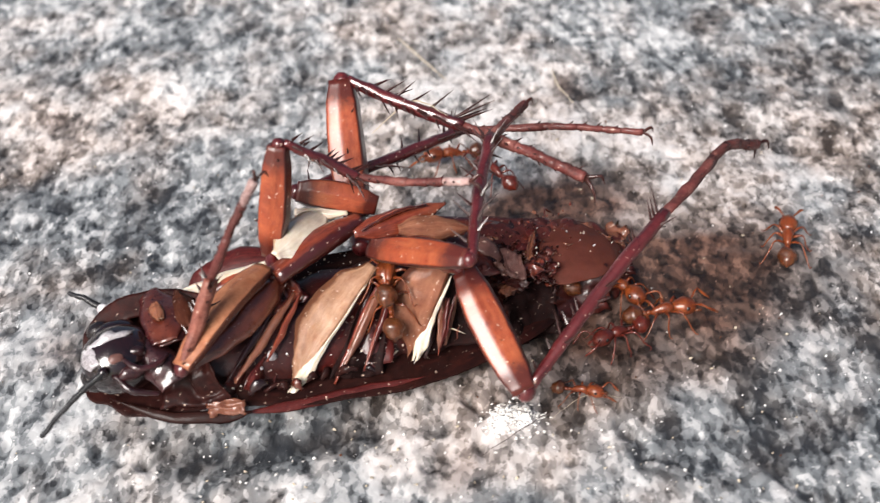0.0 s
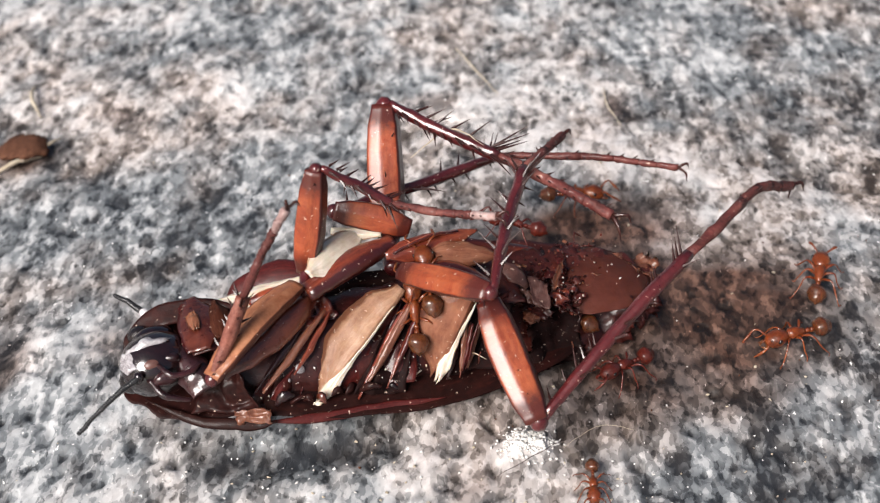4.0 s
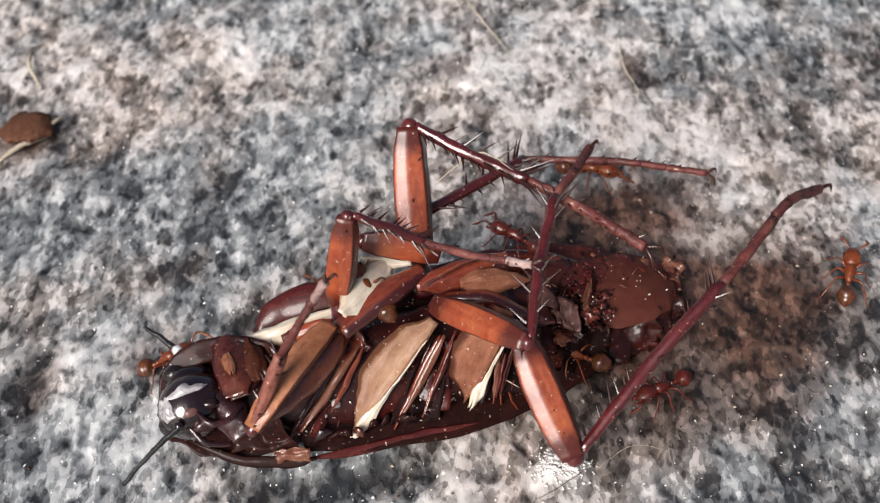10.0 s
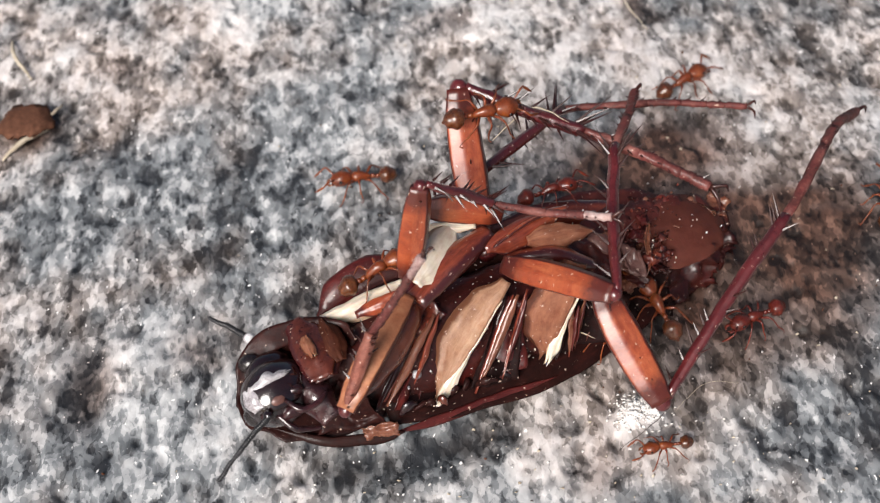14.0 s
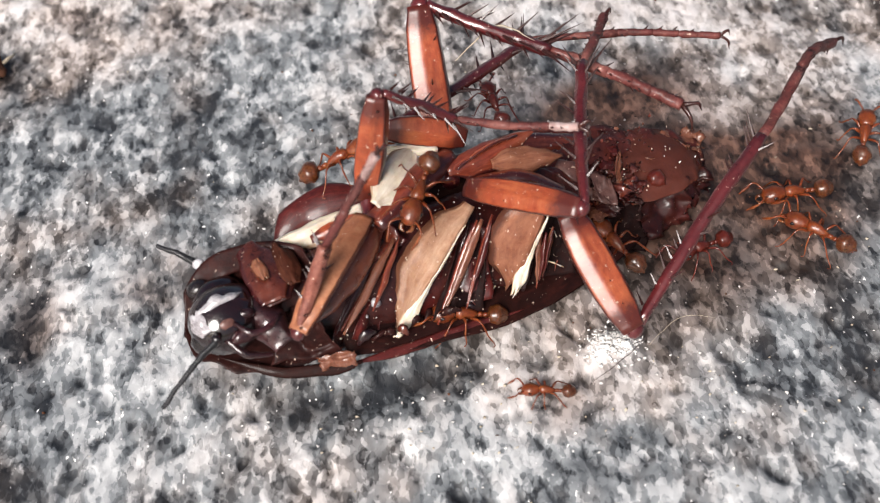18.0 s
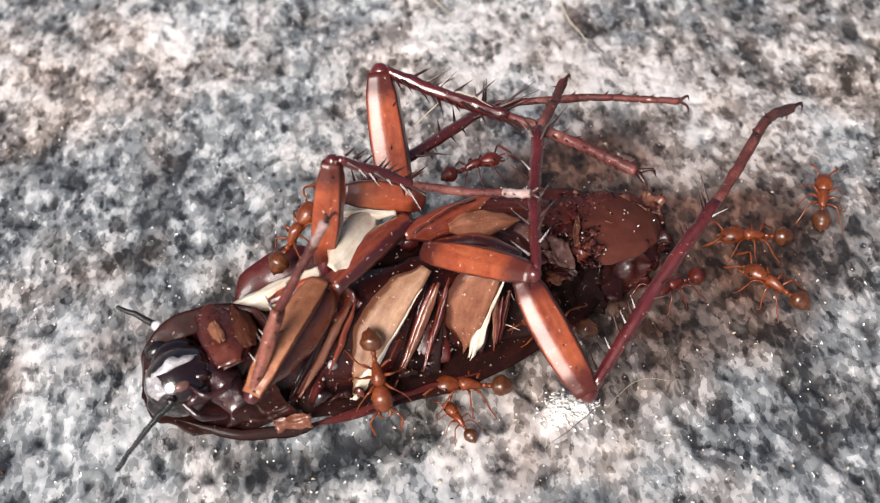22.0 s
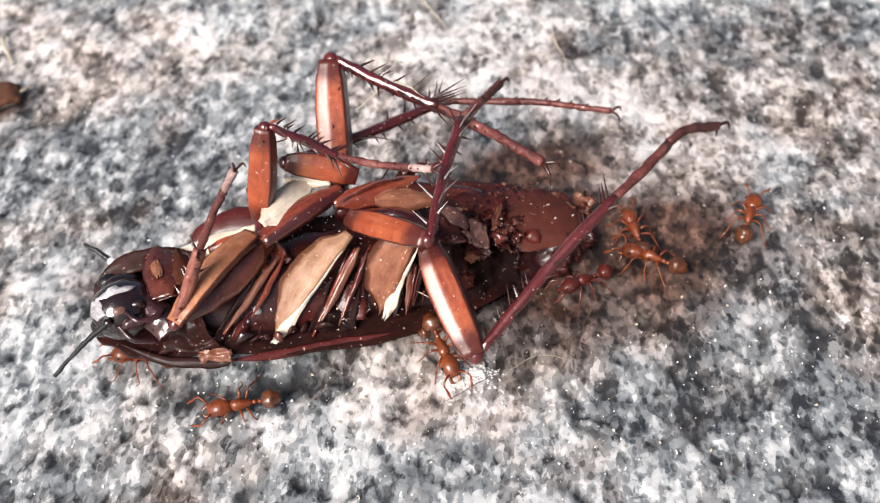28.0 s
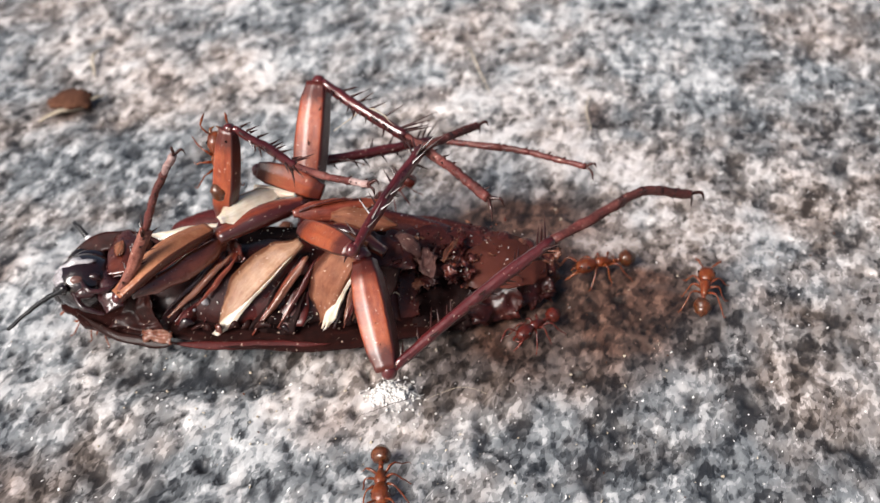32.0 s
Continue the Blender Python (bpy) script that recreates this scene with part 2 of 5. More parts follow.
def stone():
    m, nt, b = nodes_of("rough_stone")
    v = coords(nt)
    long = nt.nodes.new("ShaderNodeMapping")
    long.inputs["Scale"].default_value = (1.0, 0.60, 1.0)
    nt.links.new(v, long.inputs["Vector"])
    v = long.outputs["Vector"]

    def field(name):
        at = nt.nodes.new("ShaderNodeAttribute")
        at.attribute_name = name
        return at.outputs["Fac"]

    def weigh(value, weight, onto):
        """onto + weight * (value - 0.5)"""
        a = nt.nodes.new("ShaderNodeMath")
        a.operation = "MULTIPLY_ADD"
        nt.links.new(value, a.inputs[0])
        a.inputs[1].default_value = weight
        less = nt.nodes.new("ShaderNodeMath")
        less.operation = "SUBTRACT"
        nt.links.new(onto, less.inputs[0])
        less.inputs[1].default_value = 0.5 * weight
        nt.links.new(less.outputs[0], a.inputs[2])
        return a.outputs[0]

    def cells(scale, bend):
        """Crooked mineral grains: the Voronoi node of a lattice bent by noise."""
        warp = nt.nodes.new("ShaderNodeTexNoise")
        warp.inputs["Scale"].default_value, warp.inputs["Detail"].default_value = scale * 0.9, 3.0
        nt.links.new(v, warp.inputs["Vector"])
        bent = nt.nodes.new("ShaderNodeVectorMath")
        bent.operation = "MULTIPLY_ADD"
        nt.links.new(warp.outputs["Color"], bent.inputs[0])
        bent.inputs[1].default_value = (bend, bend, bend)
        nt.links.new(v, bent.inputs[2])
        vor = nt.nodes.new("ShaderNodeTexVoronoi")
        vor.inputs["Scale"].default_value = scale
        nt.links.new(bent.outputs[0], vor.inputs["Vector"])
        return vor

    def chance(vor, k):
        sep = nt.nodes.new("ShaderNodeSeparateColor")
        nt.links.new(vor.outputs["Color"], sep.inputs[0])
        return sep.outputs[k]

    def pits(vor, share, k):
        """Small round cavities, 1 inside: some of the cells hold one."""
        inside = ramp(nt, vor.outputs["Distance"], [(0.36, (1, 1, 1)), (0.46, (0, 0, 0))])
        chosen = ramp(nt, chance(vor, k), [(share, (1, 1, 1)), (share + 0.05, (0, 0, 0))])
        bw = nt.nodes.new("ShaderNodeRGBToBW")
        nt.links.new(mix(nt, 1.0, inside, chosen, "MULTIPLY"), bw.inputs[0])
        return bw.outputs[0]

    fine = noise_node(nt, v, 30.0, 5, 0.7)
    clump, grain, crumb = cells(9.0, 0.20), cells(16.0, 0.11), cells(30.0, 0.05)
    # vertex tone: stone colour plus the shade painted in stone_fields
    tone = field("mineral_and_shade")
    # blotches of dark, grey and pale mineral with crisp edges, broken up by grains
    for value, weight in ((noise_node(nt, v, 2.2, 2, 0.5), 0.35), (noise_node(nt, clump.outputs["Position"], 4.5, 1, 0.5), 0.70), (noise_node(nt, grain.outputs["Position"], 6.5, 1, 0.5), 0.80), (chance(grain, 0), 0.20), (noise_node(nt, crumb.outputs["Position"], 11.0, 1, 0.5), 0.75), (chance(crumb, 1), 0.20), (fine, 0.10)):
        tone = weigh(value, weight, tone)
    # cavities also darken the tone: their inner shade is put into the colour
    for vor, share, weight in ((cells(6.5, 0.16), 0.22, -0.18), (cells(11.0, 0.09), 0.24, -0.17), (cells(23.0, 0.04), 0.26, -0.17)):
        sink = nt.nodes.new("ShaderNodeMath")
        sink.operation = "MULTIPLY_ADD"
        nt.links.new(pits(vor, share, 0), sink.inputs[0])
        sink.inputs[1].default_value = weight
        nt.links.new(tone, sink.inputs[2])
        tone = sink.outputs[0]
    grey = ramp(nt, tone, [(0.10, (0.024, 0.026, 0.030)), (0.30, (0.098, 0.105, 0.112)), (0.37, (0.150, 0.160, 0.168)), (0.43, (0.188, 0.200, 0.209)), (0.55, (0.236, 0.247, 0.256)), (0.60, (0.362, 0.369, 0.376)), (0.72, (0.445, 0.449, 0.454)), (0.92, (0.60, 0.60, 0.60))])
    tan = ramp(nt, tone, [(0.10, (0.034, 0.025, 0.020)), (0.30, (0.122, 0.098, 0.084)), (0.37, (0.188, 0.158, 0.141)), (0.43, (0.231, 0.195, 0.178)), (0.55, (0.296, 0.252, 0.229)), (0.60, (0.440, 0.385, 0.356)), (0.72, (0.530, 0.470, 0.441)), (0.92, (0.693, 0.630, 0.607))])
    col = mix(nt, weigh(noise_node(nt, v, 2.6, 4, 0.65), 2.2, field("warmth")), grey, tan)
    # sparse bright quartz specks, their glint put into the colour
    speck = ramp(nt, noise_node(nt, v, 40.0, 1, 0.4), [(0.75, (0, 0, 0)), (0.78, (1, 1, 1))])
    col = mix(nt, speck, col, (0.88, 0.86, 0.84))
    # brown seepage round the carcass, with its soft shadow painted into the tint
    col = mix(nt, field("stain_and_shade"), col, mix(nt, 1.0, col, (0.34, 0.205, 0.155), "MULTIPLY"))
    nt.links.new(col, b.inputs["Base Color"])
    nt.links.new(ramp(nt, fine, [(0.3, (0.30,) * 3), (0.7, (0.75,) * 3)]), b.inputs["Roughness"])
    bump(nt, b, tone, 0.6, 0.00025)
    return m


M_STONE = stone()


# ---- mesh helpers (all in centimetres; scaled when linked) ----
def part(name, bm, material, parent=None, label="", smooth=True, wobble=0.0035):
    """Link a bmesh as one mesh object under a thing or under a part; wobble: unevenness in centimetres."""
    me = bpy.data.meshes.new(name)
    for v in bm.verts:
        v.co += noise.noise_vector(v.co * 11.0) * wobble * 2 + noise.noise_vector(v.co * 32.0) * wobble
    bmesh.ops.scale(bm, vec=(CM, CM, CM), verts=bm.verts)
    bmesh.ops.recalc_face_normals(bm, faces=bm.faces)
    bm.to_mesh(me)
    bm.free()
    me.materials.append(material)
    if smooth:
        me.shade_smooth()
    ob = new(name, me)
    ob.parent = parent
    return tagged(ob, label) if label else ob


def curve_points(pts, n):
    """n+1 points on a smooth curve through pts, with their parameters."""
    p = [Vector(q) for q in pts]
    if len(p) == 2:
        return [p[0].lerp(p[1], i / n) for i in range(n + 1)]
    ext = [p[0] * 2 - p[1]] + p + [p[-1] * 2 - p[-2]]
    out = []
    for i in range(n + 1):
        s = i / n * (len(p) - 1)
        k = min(int(s), len(p) - 2)
        f = s - k
        a, b, c, d = ext[k:k + 4]
        out.append(0.5 * (2 * b + (c - a) * f + (2 * a - 5 * b + 4 * c - d) * f * f + (3 * b - a - 3 * c + d) * f ** 3))
    return out


def profile(vals, s):
    x = s * (len(vals) - 1)
    k = min(int(x), len(vals) - 2)
    f = x - k
    f = f * f * (3 - 2 * f)
    return vals[k] * (1 - f) + vals[k + 1] * f


def facet_ring(corners, sides):
    """Points round a polygon with slightly rounded corners."""
    n = len(corners)
    size = [math.dist(corners[k], corners[(k + 1) % n]) for k in range(n)]
    at = lambda d: next(((1 - f) * corners[k][0] + f * corners[(k + 1) % n][0], (1 - f) * corners[k][1] + f * corners[(k + 1) % n][1])
                        for k in range(n) for f in [(d - sum(size[:k])) / size[k]] if f <= 1)
    total = sum(size)
    pick = [[at((d + o) % total) for o in (-0.09, -0.03, 0.03, 0.09)] for d in (total * k / sides for k in range(sides))]
    return [(sum(p[0] for p in q) / 4, sum(p[1] for p in q) / 4) for q in pick]


FEMUR_FACETS = [(0.92, -0.95), (0.95, -0.05), (0.50, 1.0), (-0.7, 0.95), (-0.95, -0.3), (0.3, -1.05)]
TIBIA_FACETS = [(1.0, -0.42), (1.0, 0.42), (0.3, 1.0), (-0.8, 0.8), (-0.8, -0.8), (0.3, -1.0)]


def sweep(pts, wide, thick, across=(0, 0, 1), n=16, sides=10, bm=None, rough=0.0, cup=0.0, seed=0, square=1.0, facets=None, ripple=0.0):
    """A closed limb along a curve: half widths and half thicknesses are profiles along it, across is the way of its width;
    square under 1 flattens the sides; facets: a cross-section of flat faces; ripple: fine ridges along it."""
    bm = bm or bmesh.new()
    tip, rim, along, around = (bm.verts.layers.float.get(k) or bm.verts.layers.float.new(k) for k in ("tip", "rim", "along", "round"))
    ring_of = facets and facet_ring(facets, sides)
    c = curve_points(pts, n)
    rnd = random.Random(seed)
    reach = sum((q - r).length for q, r in zip(c, c[1:]))
    rings = []
    for i, q in enumerate(c):
        t = (c[min(i + 1, n)] - c[max(i - 1, 0)]).normalized()
        u = Vector(across) - t * t.dot(Vector(across))
        u.normalize()
        w = t.cross(u)
        s = i / n
        a, h = profile(wide, s), profile(thick, s)
        ring = []
        for k in range(sides):
            th = 2 * math.pi * k / sides
            x, y = ring_of[k] if facets else (math.copysign(abs(q_) ** square, q_) for q_ in (math.cos(th), math.sin(th)))
            j = 1 + rough * (rnd.random() - 0.5)
            v = bm.verts.new(q + u * (a * x * j) + w * (h * y * j + cup * a * x * x + ripple * math.sin(a * x * 150 + 5 * s + 6 * noise.noise(q * 3.0)) * (0.5 + noise.noise(q * 5.0 + u * x))))
            v[tip], v[rim] = abs(2 * s - 1), (max(min(1.0, max(0.0, 0.25 - x) * 2), min(1.0, max(0.0, abs(y) - 0.70) * 3.4)) if facets else abs(x) ** 1.5)
            v[along], v[around] = s * reach, x + 0.3 * seed
            ring.append(v)
        rings.append(ring)
    for r0, r1 in zip(rings, rings[1:]):
        for k in range(sides):
            bm.faces.new((r0[k], r0[(k + 1) % sides], r1[(k + 1) % sides], r1[k]))
    bm.faces.new(rings[0][::-1])
    bm.faces.new(rings[-1])
    return bm


def crumple(a, b, c, d, amp, seed, n=16, bow=0.0, ragged=0.0):
    """A thin crumpled skin between four corners, with both faces; bow arches it, ragged frays its edges."""
    a, b, c, d = (Vector(p) for p in (a, b, c, d))
    out = (b - a).cross(d - a).normalized()
    bm = bmesh.new()
    along, around, rim = (bm.verts.layers.float.new(k) for k in ("along", "round", "rim"))
    rows = []
    for side in (0.5, -0.5):
        for i in range(n + 1):
            row = []
            for j in range(n + 1):
                u, w = i / n, j / n
                p = a.lerp(b, u).lerp(d.lerp(c, u), w)
                q = Vector((u * 2.2, w * 1.8, seed * 7.3))
                fold = 0.6 - 1.4 * abs(noise.noise(q)) + 0.5 * noise.noise(q * 2.7)
                fray = noise.noise_vector(Vector((u * 9, w * 9, seed))) * ragged * max(abs(2 * u - 1), abs(2 * w - 1)) ** 4
                v = bm.verts.new(p + out * (amp * fold + 0.008 * side + bow * math.sin(math.pi * u)) + noise.noise_vector(q * 1.6) * amp * 0.5 + fray)
                v[along], v[around], v[rim] = w * (d - a).length, 2 * u + 0.3 * seed, max(abs(2 * u - 1), abs(2 * w - 1)) ** 4
                row.append(v)
            rows.append(row)
    for base in (0, n + 1):
        for i in range(n):
            for j in range(n):
                bm.faces.new((rows[base + i][j], rows[base + i + 1][j], rows[base + i + 1][j + 1], rows[base + i][j + 1]))
    border = [(i, 0) for i in range(n)] + [(n, j) for j in range(n)] + [(i, n) for i in range(n, 0, -1)] + [(0, j) for j in range(n, 0, -1)]
    for (i, j), (k, m) in zip(border, border[1:] + border[:1]):
        bm.faces.new((rows[i][j], rows[k][m], rows[n + 1 + k][m], rows[n + 1 + i][j]))
    return bm


def leaf(base, tip, facing, left, right, bow=0.05, curl=0.0, thick=0.012, n=26, m=12, seed=0, ragged=0.0):
    """A smooth pointed plate from base to tip that looks towards facing: left and right are its half-width profiles,
    bow swells it, curl bends its tip inwards, ragged nibbles its end; its rim is pigmented on the left side."""
    base, tip = Vector(base), Vector(tip)
    d = (tip - base).normalized()
    out = Vector(facing) - d * d.dot(Vector(facing))
    out.normalize()
    side = d.cross(out)
    reach = (tip - base).length
    bm = bmesh.new()
    along, around, rim, end = (bm.verts.layers.float.new(k) for k in ("along", "round", "rim", "tip"))
    sheets = []
    for face in (1, -1):
        rows = []
        for i in range(n + 1):
            s = i / n
            a, b = profile(left, s), profile(right, s)
            row = []
            for j in range(m + 1):
                u = 2 * j / m - 1
                w = a * u if u < 0 else b * u
                fray = noise.noise(Vector((u * 4 + seed, seed * 3.1, 1.0))) * ragged * s ** 6
                q = base.lerp(tip, s) + d * fray * reach - side * w
                swell = bow * (1 - u * u) * math.sin(math.pi * min(1, 0.15 + 0.8 * s)) - curl * s * s + 0.010 * noise.noise(Vector((u * 2, s * 3, seed + 5.0)))
                v = bm.verts.new(q + out * (swell + face * thick * 0.5 * (1 - 0.7 * abs(u) ** 3)))
                v[along], v[around], v[rim], v[end] = s * reach, u + 0.3 * seed, max(0.0, -u) ** 2 + 0.6 * max(0.0, abs(u) - 0.9), abs(2 * s - 1)
                row.append(v)
            rows.append(row)
        sheets.append(rows)
    for rows in sheets:
        for i in range(n):
            for j in range(m):
                bm.faces.new((rows[i][j], rows[i + 1][j], rows[i + 1][j + 1], rows[i][j + 1]))
    border = [(i, 0) for i in range(n)] + [(n, j) for j in range(m)] + [(i, m) for i in range(n, 0, -1)] + [(0, j) for j in range(m, 0, -1)]
    for (i, j), (k, l) in zip(border, border[1:] + border[:1]):
        bm.faces.new((sheets[0][i][j], sheets[0][k][l], sheets[1][k][l], sheets[1][i][j]))
    return bm


def blob(centre, radii, axes=None, seg=14, rings=9, bm=None):
    """An ellipsoid with its own axes."""
    bm = bm or bmesh.new()
    m = Matrix.Translation(centre) @ (axes.to_4x4() if axes else Matrix.Identity(4)) @ Matrix.Diagonal((*radii, 1))
    bmesh.ops.create_uvsphere(bm, u_segments=seg, v_segments=rings, radius=1.0, matrix=m)
    return bm


# ---- the stone ----
TABLES = {}


def lattice(x, y, seed):
    """Smooth value noise on a unit lattice, 0 to 1."""
    if seed not in TABLES:
        TABLES[seed] = np.random.RandomState(seed).rand(256, 256)
    table = TABLES[seed]
    turn = 0.9 + 0.77 * seed
    x, y = x * math.cos(turn) - y * math.sin(turn), x * math.sin(turn) + y * math.cos(turn)
    xi, yi = np.floor(x).astype(int), np.floor(y).astype(int)
    fx, fy = x - xi, y - yi
    fx, fy = fx * fx * (3 - 2 * fx), fy * fy * (3 - 2 * fy)
    g = lambda i, j: table[(xi + i) % 256, (yi + j) % 256]
    return (g(0, 0) * (1 - fx) + g(1, 0) * fx) * (1 - fy) + (g(0, 1) * (1 - fx) + g(1, 1) * fx) * fy


def patch(x, y, cx, cy, rx, ry, turn=0.0):
    c, s = math.cos(radians(turn)), math.sin(radians(turn))
    u, w = ((x - cx) * c + (y - cy) * s) / rx, (-(x - cx) * s + (y - cy) * c) / ry
    return np.exp(-(u * u + w * w) ** 1.4)


def stone_fields(x, y):
    """Height in centimetres and tone of the stone at a place: mineral colour plus painted shade."""
    wx, wy = x + 0.10 * lattice(x * 5, y * 5, 21), y + 0.10 * lattice(x * 5, y * 5, 22)
    a, b, c, d = lattice(wx * 5.5, wy * 3.6, 1), lattice(wx * 11, wy * 7, 2), lattice(wx * 22, wy * 15, 3), lattice(x * 40, y * 27, 4)
    big = lattice(x * 0.8 + 7, y * 0.8, 5) * 0.6 + lattice(x * 1.9, y * 1.9 + 3, 6) * 0.4
    grit = 0.08 * a + 0.30 * b + 0.36 * c + 0.26 * d
    tone = 0.485 + 0.08 * np.tanh((grit - 0.5) * 6.0) + (big - 0.5) * 0.20
    # cream ridge behind, bluish-white patch by the head, white crumbs before the hind knee
    macro = 0.0 * x
    macro += 0.22 * patch(x, y, 1.35, 2.72, 1.7, 0.34, -27) + 0.14 * patch(x, y, 0.9, 3.55, 0.6, 0.35) + 0.14 * patch(x, y, -0.78, 2.36, 0.30, 0.24)
    macro += 0.16 * patch(x, y, -1.5, 3.75, 0.7, 0.4) + 0.14 * patch(x, y, -2.85, 3.4, 0.7, 0.4) + 0.10 * patch(x, y, 2.1, 1.75, 0.7, 0.35)
    macro += 0.24 * patch(x, y, -2.25, 0.40, 0.36, 0.30) + 0.16 * patch(x, y, -1.85, 0.0, 0.5, 0.42) + 0.22 * patch(x, y, -1.27, -0.45, 0.10, 0.22) + 0.16 * patch(x, y, -1.0, -0.75, 0.7, 0.3)
    macro += 0.65 * patch(x, y, 0.80, -0.33, 0.11, 0.09) + 0.12 * patch(x, y, 0.9, -0.55, 0.6, 0.3) + 0.12 * patch(x, y, -0.1, -0.8, 0.6, 0.3)
    # right of the carcass: its soft shadow and brown fluid darken the tone
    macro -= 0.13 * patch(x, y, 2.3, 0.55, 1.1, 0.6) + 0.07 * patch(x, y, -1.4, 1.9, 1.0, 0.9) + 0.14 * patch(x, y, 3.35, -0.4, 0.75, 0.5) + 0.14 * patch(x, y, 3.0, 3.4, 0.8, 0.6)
    # dark strip under the body's near edge: contact shadow put into the tone
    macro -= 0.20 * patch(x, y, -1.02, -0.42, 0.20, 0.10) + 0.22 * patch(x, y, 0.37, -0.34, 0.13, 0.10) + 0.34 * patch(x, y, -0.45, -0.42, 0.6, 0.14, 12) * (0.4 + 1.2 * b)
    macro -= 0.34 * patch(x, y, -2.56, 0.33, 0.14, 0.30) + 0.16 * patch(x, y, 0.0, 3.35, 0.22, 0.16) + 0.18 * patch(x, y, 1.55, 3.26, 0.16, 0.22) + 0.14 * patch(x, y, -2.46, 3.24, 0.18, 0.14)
    # more of the painted contact shadow, and a darker patch in front
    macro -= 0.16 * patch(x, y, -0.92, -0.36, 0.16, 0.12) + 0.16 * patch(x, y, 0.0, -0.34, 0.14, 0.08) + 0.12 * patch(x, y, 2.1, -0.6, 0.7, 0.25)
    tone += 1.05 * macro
    tone += 0.05 * np.clip((y - 1.0) / 1.5, 0, 1)
    height = 0.008 * (a - 0.5) + 0.012 * (b - 0.5) + 0.012 * (c - 0.5) + 0.007 * (d - 0.5) + 0.08 * (big - 0.5) + 0.12 * np.clip(macro, -0.6, 0.4)
    # pits sink the surface; the shade inside them goes into the tone
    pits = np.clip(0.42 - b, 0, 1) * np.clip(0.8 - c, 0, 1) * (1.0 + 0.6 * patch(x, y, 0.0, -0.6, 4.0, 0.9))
    ragged = 0.45 + 1.1 * lattice(x * 2.6, y * 2.6, 8) * lattice(x * 7, y * 7, 9) ** 0.5
    # round the carcass the brown tint also carries its painted shadow
    stain_and_shade = 1.0 * patch(x, y, 1.85, 0.55, 0.85, 0.6, 15) + 0.8 * patch(x, y, 1.45, 1.05, 0.5, 0.4, 30) + 0.8 * patch(x, y, 1.0, 1.65, 0.75, 0.34, 12) + 0.6 * patch(x, y, 0.9, 0.1, 0.6, 0.35, 10) + 1.0 * patch(x, y, 1.25, 1.55, 0.6, 0.36, 20)
    stain_and_shade += 0.9 * patch(x, y, -3.12, 2.67, 0.25, 0.22) + 0.6 * patch(x, y, 2.1, 0.9, 0.9, 0.5, 15) + 0.55 * patch(x, y, -1.8, 0.52, 0.25, 0.2) + 1.1 * patch(x, y, -2.56, 0.33, 0.17, 0.32)
    stain_and_shade += 0.6 * patch(x, y, 1.55, 3.26, 0.13, 0.2) + 0.6 * patch(x, y, 0.0, 3.35, 0.22, 0.16) + 0.45 * patch(x, y, -2.46, 3.24, 0.18, 0.14) + 0.35 * patch(x, y, 0.5, -0.7, 0.25, 0.2) + 0.4 * patch(x, y, -1.43, -1.5, 0.3, 0.2)
    warmth = 0.40 + 1.2 * (lattice(x * 1.3 + 4, y * 1.3, 31) - 0.5) + 0.5 * (lattice(x * 6, y * 6, 32) - 0.5) + 0.55 * patch(x, y, 1.35, 2.72, 1.9, 0.5, -27) + 0.4 * patch(x, y, 2.1, 1.75, 0.8, 0.5)
    warmth += 0.3 * patch(x, y, 2.4, 0.6, 1.4, 1.0) + 0.4 * patch(x, y, 0.7, -0.7, 0.5, 0.3) + 0.4 * patch(x, y, -1.8, 0.52, 0.3, 0.25) + 0.3 * patch(x, y, -2.85, 3.4, 0.7, 0.4)
    warmth -= 0.6 * patch(x, y, -2.1, 0.15, 0.7, 0.6) + 0.4 * patch(x, y, -0.6, -0.5, 1.0, 0.3) + 0.35 * patch(x, y, -1.4, 1.9, 1.0, 0.9) + 0.2 * np.clip((0.3 - y) / 0.6, 0, 1)
    return height - 0.10 * pits, np.clip(tone - 0.8 * pits, 0, 1), np.clip(stain_and_shade * ragged, 0, 1), np.clip(warmth, 0, 1)


def build_ground():
    def line(lo, hi, step, far):
        core = np.arange(lo, hi + step / 2, step)
        out = [step * 1.6]
        while sum(out) < far:
            out.append(out[-1] * 1.35)
        o = np.cumsum(out)
        return np.concatenate([lo - o[::-1], core, hi + o])
    xs, ys = line(-4.2, 5.2, 0.021, 300.0), line(-2.2, 6.2, 0.021, 300.0)
    x, y = np.meshgrid(xs, ys)
    z, tone, stain_and_shade, warmth = stone_fields(x, y)
    nx, ny = len(xs), len(ys)
    verts = np.stack([x, y, z], -1).reshape(-1, 3) * CM
    i = np.arange(nx * ny).reshape(ny, nx)
    quads = np.stack([i[:-1, :-1], i[:-1, 1:], i[1:, 1:], i[1:, :-1]], -1).reshape(-1, 4)
    me = bpy.data.meshes.new("ground")
    me.vertices.add(len(verts))
    me.vertices.foreach_set("co", verts.ravel())
    me.loops.add(quads.size)
    me.loops.foreach_set("vertex_index", quads.ravel())
    me.polygons.add(len(quads))
    me.polygons.foreach_set("loop_start", np.arange(0, quads.size, 4))
    me.update(calc_edges=True)
    me.attributes.new("mineral_and_shade", "FLOAT", "POINT").data.foreach_set("value", tone.ravel().astype(np.float32))
    me.attributes.new("stain_and_shade", "FLOAT", "POINT").data.foreach_set("value", stain_and_shade.ravel().astype(np.float32))
    me.attributes.new("warmth", "FLOAT", "POINT").data.foreach_set("value", warmth.ravel().astype(np.float32))
    me.materials.append(M_STONE)
